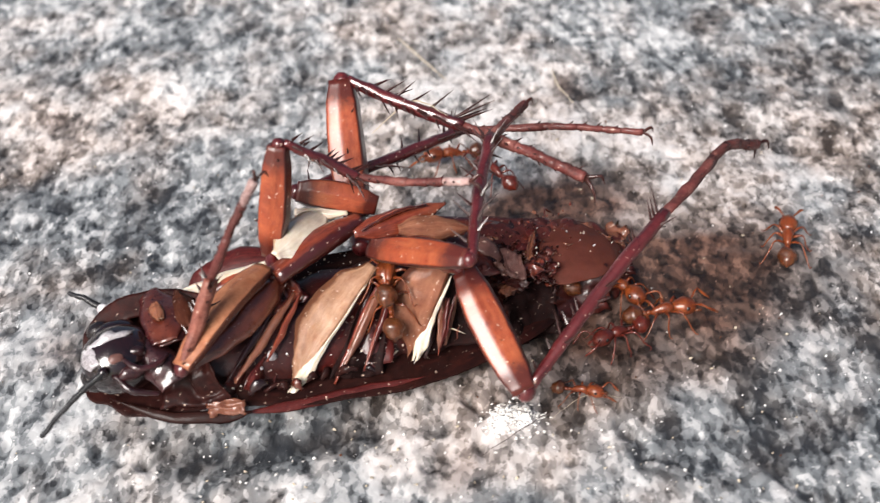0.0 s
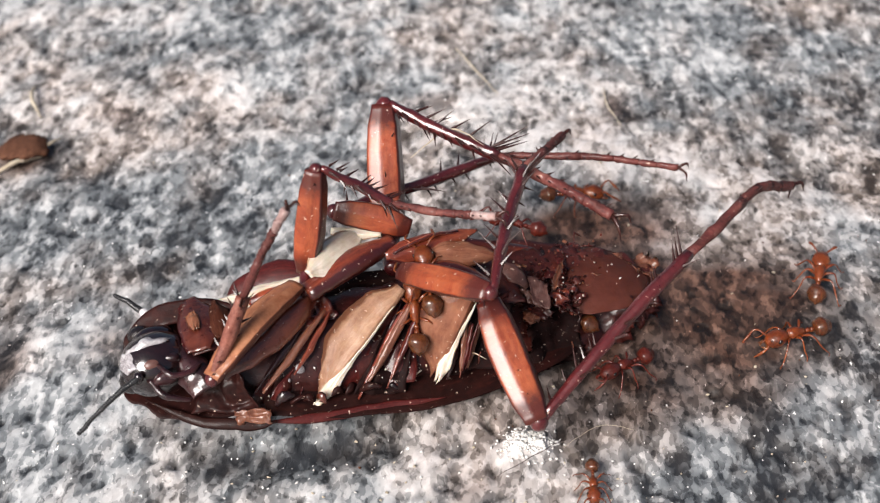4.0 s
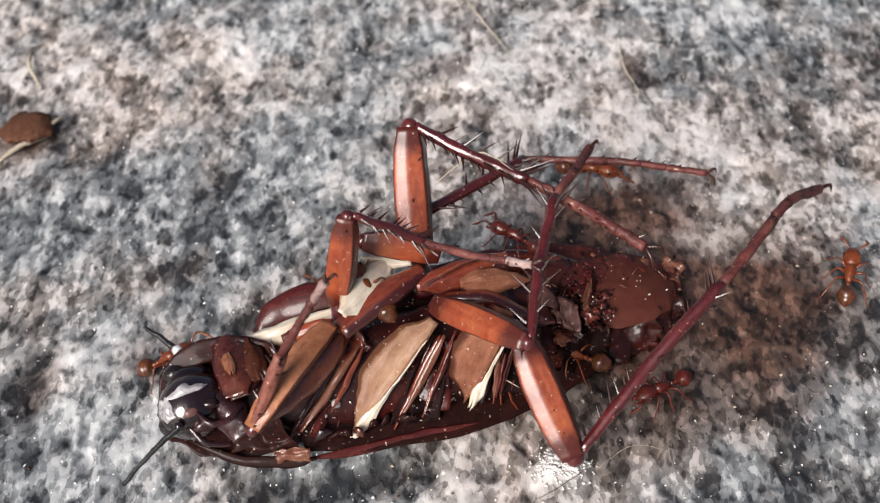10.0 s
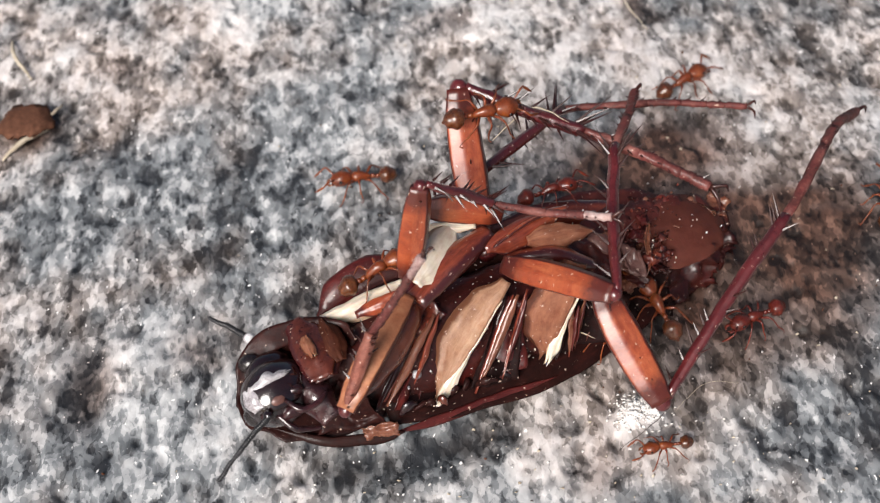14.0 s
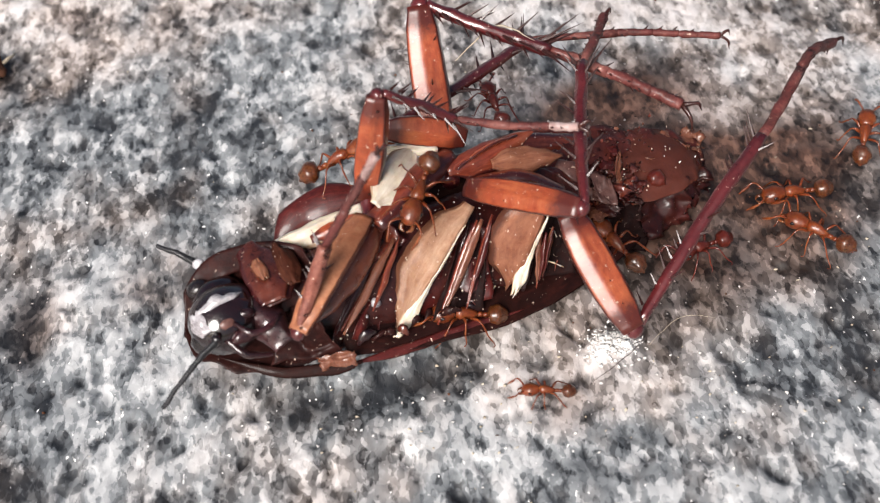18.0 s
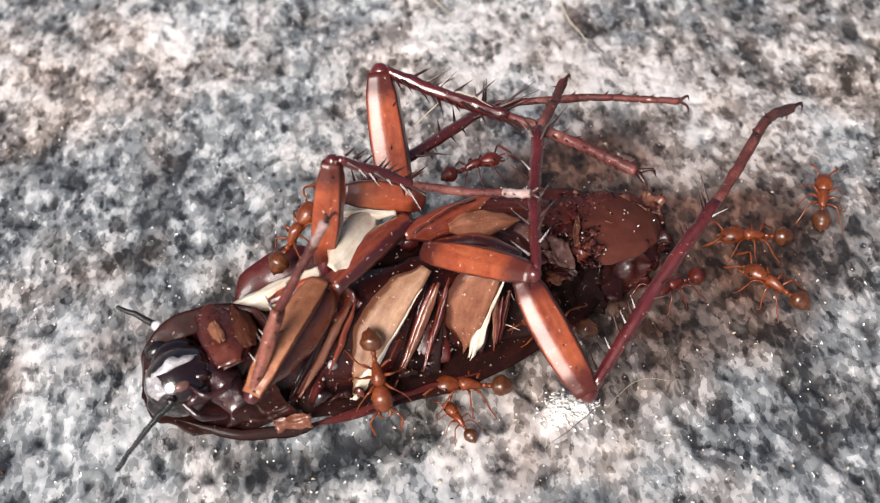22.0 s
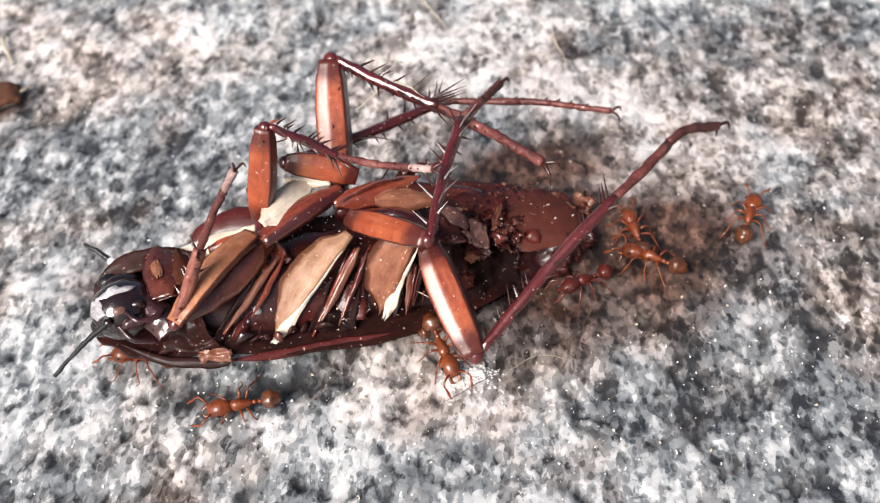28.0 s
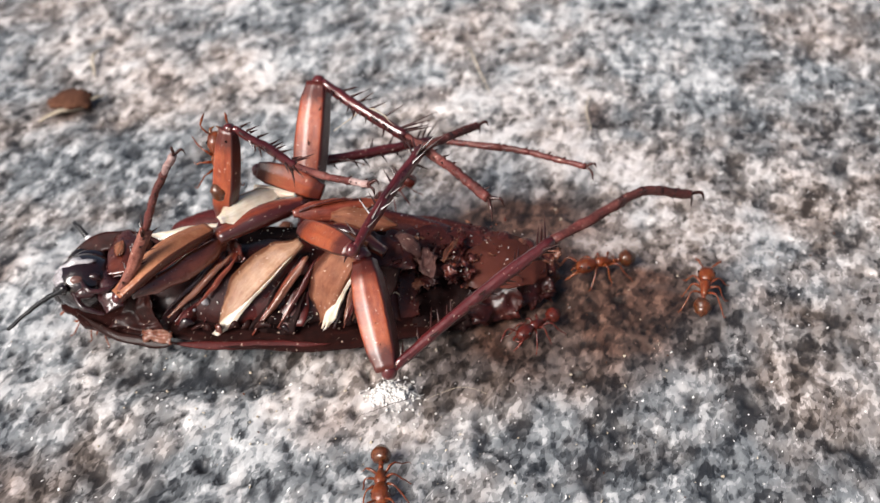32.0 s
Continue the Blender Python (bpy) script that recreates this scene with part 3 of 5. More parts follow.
    me.shade_smooth()
    return tagged(new("ground", me), "rough weathered grey stone with pale grains and dark pits", "ground", kind="structure")


build_ground()


def ground_z(x, y):
    return float(stone_fields(np.array([[x]]), np.array([[y]]))[0][0, 0])


# ---- the cockroach ----
def spine_mesh():
    bm = bmesh.new()
    bmesh.ops.create_cone(bm, segments=5, radius1=0.010, radius2=0.001, depth=0.1, cap_ends=True, matrix=Matrix.Translation((0, 0, 0.05)))
    bmesh.ops.scale(bm, vec=(CM, CM, CM), verts=bm.verts)
    me = bpy.data.meshes.new("spine")
    bm.to_mesh(me)
    bm.free()
    me.materials.append(M_SPINE)
    return me


SPINE = spine_mesh()


def spines(parent, pts, radius, count, length, seed, lean=0.7, start=0.08, end=0.97):
    """Stiff bristles along a limb, each its own piece, leaning towards its tip."""
    rnd = random.Random(seed)
    for k in range(count):
        s = start + (end - start) * (k + rnd.uniform(-0.3, 0.3)) / max(count - 1, 1)
        s = min(max(s, 0.0), 1.0)
        c = curve_points(pts, 40)
        i = min(int(s * 40), 39)
        t = (c[i + 1] - c[i]).normalized()
        u = t.orthogonal().normalized()
        side = Matrix.Rotation(rnd.choice((0.0, 2.1, 4.2)) + rnd.uniform(-0.35, 0.35), 3, t) @ u
        way = (side + t * lean * rnd.uniform(0.7, 1.3)).normalized()
        ob = new("spine", SPINE)
        size = length * rnd.uniform(0.8, 1.6) / 0.1
        ob.parent = parent
        ob.matrix_local = Matrix.LocRotScale((c[i] + side * radius * 0.8) * CM, way.to_track_quat("Z", "Y"), (1, 1, size))


def leg(roach, name, femur, tibia, tarsus, wf, wt, wz, femur_mat, across, seed, nsp=14, trochanter=None, spine_len=0.1, turned=1, pale=False, shin=None):
    if trochanter:
        part("trochanter", sweep(trochanter, [wf * 0.55, wf * 0.7, wf * 0.55], [wf * 0.5, wf * 0.6, wf * 0.5], across, 8, 10), M_TIBIA, roach)
    fem = part(name + "_femur", sweep(femur, [wf * 0.66, wf * 0.96, wf, wf * 0.98, wf * 0.94, wf * 0.7], [wf * 0.66 * turned, wf * 0.9 * turned, wf * turned, wf * 0.98 * turned, wf * 0.9 * turned, wf * 0.66 * turned], across, 24, 36, seed=seed, facets=FEMUR_FACETS), femur_mat, roach, wobble=0.0008)
    spines(fem, femur, wf * 0.75, max(4, nsp // 3), spine_len * 0.45, seed + 1)
    part("knee", blob(Vector(femur[-1]), (wf * 0.55,) * 3, seg=10, rings=7), M_TIBIA, roach)
    tib = part(name + "_tibia", sweep(tibia, [wt * 0.7, wt * 0.9, wt * 0.95, wt * 1.0, wt * 0.9], [wt * 0.65, wt * 0.8, wt * 0.85, wt * 0.9, wt * 0.8], across, 20, 24, rough=0.03, seed=seed + 2, facets=TIBIA_FACETS), shin or M_TIBIA, roach)
    spines(tib, tibia, wt, nsp + 6, spine_len, seed + 3)
    spines(tib, tibia, wt, 6, spine_len * 1.5, seed + 4, 1.0, 0.93, 1.0)
    # five tarsal joints and two claws
    c = curve_points(tarsus, 50)
    cuts = [0, 22, 31, 38, 43, 50]
    tar = None
    for a, b in zip(cuts, cuts[1:]):
        ob = part("tarsal_joint", sweep([c[a], c[(a + b) // 2], c[min(b + 1, 50)]], [wz * 0.86, wz * 0.95, wz * 0.98], [wz * 0.8, wz * 0.88, wz * 0.9], across, 8, 10, rough=0.3, seed=seed + a), M_DUSTY if pale and a >= 38 else M_TARSUS, roach, "pale dusty foot joint" if pale and a >= 38 else "")
        tar = tar or ob
    end, t = c[-1], (c[-1] - c[-4]).normalized()
    side = t.orthogonal().normalized()
    for k in (-1, 1):
        tip = [end, end + t * wz * 2 + side * k * wz * 1.2, end + t * wz * 2.6 + side * k * wz * 1.6 - Vector((0, 0, wz * 1.8))]
        part("claw", sweep(tip, [wz * 0.45, wz * 0.35, wz * 0.08], [wz * 0.4, wz * 0.3, wz * 0.08], (0, 0, 1), 6, 6), M_SPINE, roach)
    spines(tib, tarsus, wz * 0.8, 18, spine_len * 0.3, seed + 5, 1.0)


LIT = (-0.20, -0.68, 0.70)


def build_cockroach():
    roach = new("cockroach")
    tagged(roach, "dead reddish-brown cockroach lying on its back on stone, legs drawn up", "cockroach")
    W_ = Vector((-0.10, 0.80, 0.60))   # the way across the belly: up and away

    def put(name, pts, wide, thick, across, mat, label="", cup=0.0, seed=0, n=18, sides=16, rough=0.04, under=roach, ripple=0.0):
        return part(name, sweep(pts, wide, thick, across, n, sides, rough=rough, cup=cup, seed=seed, ripple=ripple), mat, under, label)

    # wing cases beneath the body, cupped upwards
    put("wing_case", [(-0.72, -0.20, 0.38), (-0.3, -0.08, 0.32), (0.2, 0.10, 0.26), (0.7, 0.38, 0.21), (1.25, 0.74, 0.18), (1.56, 0.94, 0.14)], [0.20, 0.26, 0.29, 0.28, 0.20, 0.05], [0.02, 0.025, 0.025, 0.02, 0.02, 0.012], W_, M_WING, "dark glossy wing case folded under the body", cup=0.34, n=30, sides=22, rough=0.02)
    put("wing_case", [(-0.95, 0.06, 0.48), (-0.6, 0.22, 0.46), (0.0, 0.40, 0.36), (0.7, 0.64, 0.27), (1.2, 0.88, 0.20), (1.52, 1.02, 0.14)], [0.14, 0.24, 0.27, 0.24, 0.18, 0.04], [0.02, 0.025, 0.025, 0.02, 0.02, 0.012], W_, M_WING, "dark glossy wing case folded under the body", cup=0.30, n=30, sides=22, rough=0.02)
    put("wing_edge", [(-0.68, -0.44, 0.31), (-0.4, -0.36, 0.26), (0.0, -0.22, 0.21), (0.32, -0.12, 0.18)], [0.006, 0.03, 0.028, 0.004], [0.006, 0.008, 0.008, 0.004], (0, 0.75, 0.6), M_RED, "red folded wing edge", n=20, sides=8)
    put("wing_edge", [(-1.36, -0.34, 0.38), (-1.05, -0.45, 0.33), (-0.75, -0.46, 0.31), (-0.6, -0.44, 0.32)], [0.006, 0.03, 0.035, 0.008], [0.006, 0.009, 0.009, 0.005], (0, 0.75, 0.6), M_WING, "dark folded wing edge", n=16, sides=8)
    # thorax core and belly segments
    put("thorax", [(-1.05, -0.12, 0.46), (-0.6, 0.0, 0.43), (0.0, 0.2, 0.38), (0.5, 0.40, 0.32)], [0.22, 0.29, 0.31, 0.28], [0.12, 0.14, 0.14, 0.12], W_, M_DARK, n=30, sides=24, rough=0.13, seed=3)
    ax = curve_points([(0.35, 0.34, 0.30), (0.8, 0.56, 0.28), (1.25, 0.78, 0.22), (1.60, 0.96, 0.17)], 28)
    for k in range(7):
        w, h = [0.33, 0.34, 0.34, 0.31, 0.27, 0.20, 0.10][k], [0.11, 0.09, 0.08, 0.09, 0.10, 0.08, 0.05][k]
        put("abdomen_segment", ax[k * 4:min(k * 4 + 5, 28) + 1], [w * 0.95, w, w * 0.97], [h * 0.92, h, h * 0.95], W_, M_ABDOMEN, seed=k, n=8, sides=26, rough=0.16)
    put("wing_membrane", [(0.92, 0.62, 0.33), (1.10, 0.70, 0.38), (1.30, 0.78, 0.37), (1.46, 0.85, 0.31), (1.57, 0.90, 0.22)], [0.15, 0.25, 0.26, 0.21, 0.10], [0.012, 0.016, 0.016, 0.012, 0.008], (-0.35, 0.9, 0.2), M_MEMBRANE, "dull red-brown hind wing skin bulging over the abdomen", cup=-0.22, n=24, sides=60, rough=0.0, ripple=0.0012)
    put("wing_fold", [(0.02, 0.78, 0.48), (0.42, 0.88, 0.44), (0.75, 0.94, 0.34), (1.0, 1.0, 0.24)], [0.05, 0.10, 0.10, 0.05], [0.03, 0.05, 0.05, 0.03], (-0.3, 0.6, 0.7), M_BROWN, "brown folded wing along the far side")
    put("wing_base", [(-1.03, 0.32, 0.44), (-0.90, 0.45, 0.51), (-0.70, 0.50, 0.55), (-0.45, 0.50, 0.56)], [0.03, 0.10, 0.13, 0.08], [0.02, 0.05, 0.06, 0.04], W_, M_RED, "dark red glossy wing base")
    part("membrane_scrap", crumple((0.80, 0.52, 0.56), (0.92, 0.46, 0.56), (0.92, 0.30, 0.50), (0.82, 0.34, 0.50), 0.03, 60, 10), M_SCRAP, roach, "torn pinkish-brown membrane scrap")
    part("membrane_scrap", crumple((0.98, 0.62, 0.56), (1.02, 0.66, 0.57), (0.98, 0.44, 0.54), (0.94, 0.44, 0.53), 0.03, 61, 10), M_SKIN, roach, "brown torn flake at the broken wing")
    put("membrane_scrap", [(0.62, 0.56, 0.62), (0.72, 0.50, 0.60), (0.80, 0.46, 0.52)], [0.03, 0.06, 0.03], [0.008, 0.01, 0.008], (0.2, 1, 0.3), M_SCRAP, n=8, sides=10, rough=0.3)
    # torn scraps of skin in the eaten abdomen
    rnd = random.Random(77)
    for k in range(46):
        f = rnd.random()
        a = Vector((0.45 + 0.72 * f, 0.28 + 0.40 * f + rnd.uniform(-0.18, 0.26), 0.42 - 0.08 * f + rnd.uniform(-0.05, 0.08)))
        e, g = (Vector((rnd.uniform(-1, 1), rnd.uniform(-1, 1), rnd.uniform(-0.3, 0.6))) * rnd.uniform(0.06, 0.13) for _ in range(2))
        part("membrane_scrap", crumple(a, a + e, a + e + g, a + g, 0.025, k + 100, 8, 0.02, 0.03), (M_DARK, M_BROWN, M_SKIN, M_RED, M_SCRAP)[k % 5], roach)
    part("wing_blade", leaf((0.02, 0.84, 0.42), (1.38, 1.14, 0.10), (-0.1, -0.45, 0.88), [0.03, 0.06, 0.07, 0.08, 0.03], [0.05, 0.12, 0.18, 0.16, 0.05], 0.02, seed=95, ragged=0.12), M_ABDOMEN, roach, "dull red-brown wing spread on the stone")
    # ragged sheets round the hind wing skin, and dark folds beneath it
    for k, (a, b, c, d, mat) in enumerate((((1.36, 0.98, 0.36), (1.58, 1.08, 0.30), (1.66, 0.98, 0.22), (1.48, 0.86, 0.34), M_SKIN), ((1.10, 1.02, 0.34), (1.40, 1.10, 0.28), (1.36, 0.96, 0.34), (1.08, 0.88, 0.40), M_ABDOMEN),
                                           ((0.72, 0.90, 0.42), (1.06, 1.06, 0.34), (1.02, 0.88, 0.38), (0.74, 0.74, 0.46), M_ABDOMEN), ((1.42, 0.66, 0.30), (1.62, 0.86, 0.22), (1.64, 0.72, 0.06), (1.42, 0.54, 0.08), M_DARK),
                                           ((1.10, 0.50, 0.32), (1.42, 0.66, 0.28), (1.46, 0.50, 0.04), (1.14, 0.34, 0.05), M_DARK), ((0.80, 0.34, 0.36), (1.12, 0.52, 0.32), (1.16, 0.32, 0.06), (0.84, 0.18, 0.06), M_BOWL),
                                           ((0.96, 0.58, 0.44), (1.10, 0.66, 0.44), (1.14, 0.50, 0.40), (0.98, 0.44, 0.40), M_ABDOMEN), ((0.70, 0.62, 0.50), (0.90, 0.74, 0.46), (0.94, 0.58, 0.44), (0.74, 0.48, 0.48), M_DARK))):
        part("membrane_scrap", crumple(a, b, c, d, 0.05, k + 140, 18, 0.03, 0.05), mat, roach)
    # shield: a shallow bowl about the head
    put("pronotum", [(-1.53, -0.12, 0.44), (-1.44, -0.12, 0.41), (-1.28, -0.10, 0.40), (-1.0, -0.08, 0.40), (-0.72, -0.04, 0.40)], [0.09, 0.22, 0.31, 0.33, 0.27], [0.02, 0.03, 0.03, 0.03, 0.02], W_, M_SHIELD, "dark brown neck shield cupped about the head", cup=0.36, n=26, sides=28, rough=0.02)
    put("shield_rim", [(-1.49, -0.20, 0.50), (-1.44, -0.05, 0.59), (-1.30, 0.05, 0.66), (-1.08, 0.08, 0.68), (-0.90, 0.05, 0.68), (-0.82, -0.04, 0.67)], [0.03, 0.06, 0.07, 0.07, 0.06, 0.03], [0.012, 0.025, 0.03, 0.03, 0.025, 0.012], (0.1, -0.75, -0.5), M_SHIELD, "dark brown rolled shield rim", rough=0.05, cup=-0.35, n=30, sides=16)
    part("neck_plate", leaf((-1.10, 0.09, 0.70), (-0.98, -0.26, 0.68), (0.1, -0.5, 0.85), [0.09, 0.12, 0.12, 0.07], [0.09, 0.14, 0.14, 0.06], 0.03, seed=81), M_DARK, roach, "dark brown neck plate")
    part("neck_plate", leaf((-1.13, 0.13, 0.715), (-1.01, -0.27, 0.70), (0.1, -0.5, 0.85), [0.09, 0.10, 0.11, 0.10, 0.07], [0.06, 0.11, 0.13, 0.11, 0.06], 0.04, seed=82), M_NECK, roach, "red-orange translucent neck plate")
    part("neck_plate", leaf((-1.10, -0.02, 0.762), (-1.05, -0.16, 0.758), (0.1, -0.5, 0.85), [0.025, 0.045, 0.04, 0.02], [0.02, 0.03, 0.035, 0.025], 0.01, seed=83, n=18, ragged=0.2), M_BUFF, roach, "tan neck plate")
    part("neck_plate", leaf((-1.00, 0.10, 0.725), (-0.90, -0.18, 0.715), (0.1, -0.5, 0.85), [0.02, 0.07, 0.07, 0.03], [0.02, 0.07, 0.07, 0.03], 0.035, seed=84), M_RIM, roach, "olive-brown neck skin")
    head = part("head", blob(Vector((-1.28, -0.25, 0.58)), (0.21, 0.19, 0.175), Euler((0.4, 0.1, 0.55)).to_matrix(), 32, 20), M_GLOSS, roach, "glossy black-brown head", wobble=0.002)
    part("brow", blob(Vector((-1.33, -0.10, 0.60)), (0.14, 0.09, 0.11), Euler((0.3, 0, 0.5)).to_matrix(), 24, 14), M_GLOSS, head, wobble=0.002)
    # pale skin about the mouth, with the head's white highlight put into its colour
    part("face_plate", leaf((-1.42, -0.27, 0.69), (-1.36, -0.41, 0.67), (-0.05, -0.75, 0.65), [0.05, 0.07, 0.04], [0.04, 0.06, 0.03], 0.03, seed=85, n=14), M_FACE, head, "pale face plate with the head's highlight painted in")
    part("face_plate", leaf((-1.41, -0.29, 0.70), (-1.20, -0.22, 0.74), (-0.2, -0.65, 0.72), [0.03, 0.06, 0.035, 0.05, 0.012], [0.02, 0.03, 0.055, 0.03, 0.012], 0.05, seed=86, n=22, ragged=0.25), M_FACE, head, "pale face plate with the head's highlight painted in")
    part("lip", blob(Vector((-1.26, -0.35, 0.675)), (0.065, 0.045, 0.045), Euler((0.5, 0, 0.5)).to_matrix(), 20, 12), M_SCRAP, head, "wet maroon lip")
    for c, r, turn in (((-1.33, -0.41, 0.62), (0.045, 0.03, 0.035), 0.9), ((-1.17, -0.31, 0.68), (0.05, 0.03, 0.035), 0.2), ((-1.19, -0.41, 0.62), (0.07, 0.04, 0.045), 0.4)):
        part("jaw", blob(Vector(c), r, Euler((0.4, 0, turn)).to_matrix(), 16, 10), M_MAROON, head, "dark maroon jaw")
    for pts in ([(-1.22, -0.38, 0.69), (-1.14, -0.44, 0.68), (-1.05, -0.40, 0.66), (-1.00, -0.33, 0.67)], [(-1.28, -0.42, 0.63), (-1.18, -0.49, 0.57), (-1.05, -0.47, 0.52)]):
        put("mouth_feeler", pts, [0.014, 0.02, 0.017, 0.01], [0.014, 0.018, 0.016, 0.01], W_, M_MAROON, n=12, sides=10, under=head)
    part("throat_plate", leaf((-1.14, -0.22, 0.66), (-0.98, -0.44, 0.55), (0.1, -0.7, 0.7), [0.06, 0.10, 0.07], [0.06, 0.10, 0.06], 0.05, seed=87), M_MAROON, head, "dark glossy throat plate")
    for c in ((-1.40, -0.36, 0.55), (-1.42, -0.06, 0.60)):
        part("compound_eye", blob(Vector(c), (0.075, 0.06, 0.075)), M_EYE, head)
    part("antenna_socket", blob(Vector((-1.42, 0.09, 0.65)), (0.035, 0.03, 0.03)), M_FACE, head)
    part("antenna_socket", blob(Vector((-1.32, -0.45, 0.67)), (0.03, 0.03, 0.03)), M_GLOSS, head)
    # antennae in fine rings
    for pts in ([(-1.31, -0.455, 0.68), (-1.46, -0.58, 0.62), (-1.62, -0.71, 0.50)], [(-1.44, 0.10, 0.66), (-1.55, 0.19, 0.66), (-1.66, 0.29, 0.62)]):
        c = curve_points(pts, 120)
        bm = sweep(c, [0.017 - 0.006 * k / 120 + 0.003 * (k % 4 in (1, 2)) for k in range(121)], [0.016 - 0.006 * k / 120 + 0.003 * (k % 4 in (1, 2)) for k in range(121)], (0, 0, 1), 120, 8)
        part("antenna", bm, M_FEELER, roach, "dark ringed antenna broken short")
    # hip plates
    def coxa(pts, wide, thick, across, mat, label="", cup=0.0, seed=0):
        put("hip_plate", pts, wide, thick, across, mat, label, cup=cup, seed=seed, rough=0.05)
    part("hip_plate", leaf((-1.02, 0.13, 0.68), (-0.52, 0.30, 0.73), (0.05, -0.55, 0.83), [0.02, 0.09, 0.11, 0.10, 0.05], [0.02, 0.03, 0.035, 0.03, 0.02], 0.03, seed=74), M_PALE, roach, "pale ivory hip plate")
    part("hip_plate", leaf((-0.80, 0.12, 0.71), (-0.46, 0.18, 0.78), (0.05, -0.65, 0.75), [0.02, 0.05, 0.05, 0.02], [0.02, 0.05, 0.05, 0.02], 0.02, seed=79), M_FEMUR, roach, "orange hip plate")
    part("hip_plate", leaf((-0.19, 0.56, 0.87), (-0.45, 0.14, 0.91), (-0.15, -0.75, 0.65), [0.03, 0.09, 0.10, 0.08, 0.02], [0.03, 0.10, 0.13, 0.11, 0.04], 0.03, seed=75), M_PALE, roach, "pale ivory hip plate")
    part("hip_plate", leaf((-0.44, 0.18, 0.75), (-0.86, -0.42, 0.66), (0.12, -0.72, 0.70), [0.02, 0.03, 0.03, 0.03, 0.02], [0.07, 0.11, 0.12, 0.09, 0.03], 0.06, seed=73), M_OLIVE, roach, "red-brown glossy hip plate")

    # far hind femur: the white highlight on its lower edge, as a pale strip
    part("hip_plate", leaf((-0.36, 0.545, 0.895), (-0.06, 0.525, 0.88), (0.0, -0.7, 0.7), [0.02, 0.028, 0.03, 0.015], [0.02, 0.03, 0.03, 0.015], 0.01, seed=77, n=16), M_PALE, roach, "pale ivory hip plate")
    coxa([(-0.00, 0.50, 0.84), (-0.20, 0.33, 0.84), (-0.46, 0.10, 0.79)], [0.07, 0.105, 0.08], [0.05, 0.075, 0.05], (0.6, -0.6, 0.3), M_BROWN)

    part("hip_plate", leaf((0.08, 0.21, 0.73), (-0.39, -0.235, 0.30), (0.10, -0.75, 0.65), [0.05, 0.15, 0.19, 0.19, 0.12, 0.02], [0.02, 0.03, 0.03, 0.03, 0.02], 0.04, 0.0, seed=71, ragged=0.1), M_TAN, roach, "tan papery hip plate with a torn tip")
    part("hip_plate", leaf((0.52, 0.22, 0.80), (0.28, -0.02, 0.29), (0.10, -0.80, 0.60), [0.12, 0.18, 0.22, 0.24, 0.20, 0.05], [0.02, 0.03, 0.03, 0.03, 0.02], 0.05, 0.0, seed=72, ragged=0.15), M_BUFF, roach, "brown-tan papery hip plate with a torn tip")
    part("hip_plate", leaf((-0.03, 0.37, 0.84), (0.50, 0.66, 0.81), (0.05, -0.7, 0.7), [0.03, 0.10, 0.11, 0.07, 0.01], [0.03, 0.06, 0.06, 0.04, 0.01], 0.04, seed=91), M_BROWN, roach, "brown pointed hip plate")
    coxa([(0.02, 0.36, 0.87), (0.2, 0.47, 0.895), (0.38, 0.57, 0.87)], [0.012, 0.022, 0.012], [0.008, 0.012, 0.008], (0.3, -0.6, 0.6), M_FEMUR)
    part("hip_plate", leaf((0.22, 0.42, 0.82), (0.64, 0.52, 0.72), (0.05, -0.7, 0.7), [0.03, 0.08, 0.09, 0.05, 0.01], [0.03, 0.07, 0.08, 0.05, 0.01], 0.03, seed=92), M_BUFF, roach, "buff pointed hip plate")
    coxa([(0.10, 0.36, 0.74), (0.36, 0.38, 0.72), (0.6, 0.34, 0.62)], [0.06, 0.1, 0.07], [0.04, 0.06, 0.04], (0.1, -0.6, 0.6), M_BROWN)
    # whitish torn edges of the papery plates
    for k, (a, b, wide) in enumerate((((0.03, 0.12, 0.68), (-0.42, -0.29, 0.27), [0.004, 0.010, 0.014, 0.022, 0.042, 0.018]), ((0.50, 0.14, 0.68), (0.27, -0.07, 0.27), [0.004, 0.010, 0.014, 0.02, 0.04, 0.02]))):
        part("torn_edge", leaf(a, b, (0.10, -0.80, 0.60), wide, wide, 0.004, seed=k + 20, ragged=0.2), M_PALE, roach, "whitish torn edge of a hip plate")
    # wet glints at the joint, built as small white blobs
    for c, r in (((-0.50, -0.16, 0.45), (0.03, 0.022, 0.03)), ((-0.44, -0.08, 0.44), (0.018, 0.018, 0.022)), ((-0.56, -0.22, 0.42), (0.015, 0.02, 0.012))):
        part("joint_skin", blob(Vector(c), r), M_FACE, roach, "wet glints on joint skin, as white blobs")
    # slender tendons and skin folds that run down between the hip plates
    rnd = random.Random(19)
    for k in range(18):
        a, b = ((Vector((-0.36, 0.08, 0.66)), Vector((-0.66, -0.33, 0.40))), (Vector((0.14, 0.18, 0.66)), Vector((-0.10, -0.20, 0.28))), (Vector((0.50, 0.14, 0.56)), Vector((0.40, -0.06, 0.26))))[k % 3]
        e = Vector((rnd.uniform(-0.09, 0.09), rnd.uniform(-0.03, 0.03), rnd.uniform(-0.04, 0.04)))
        w = rnd.uniform(0.008, 0.028)
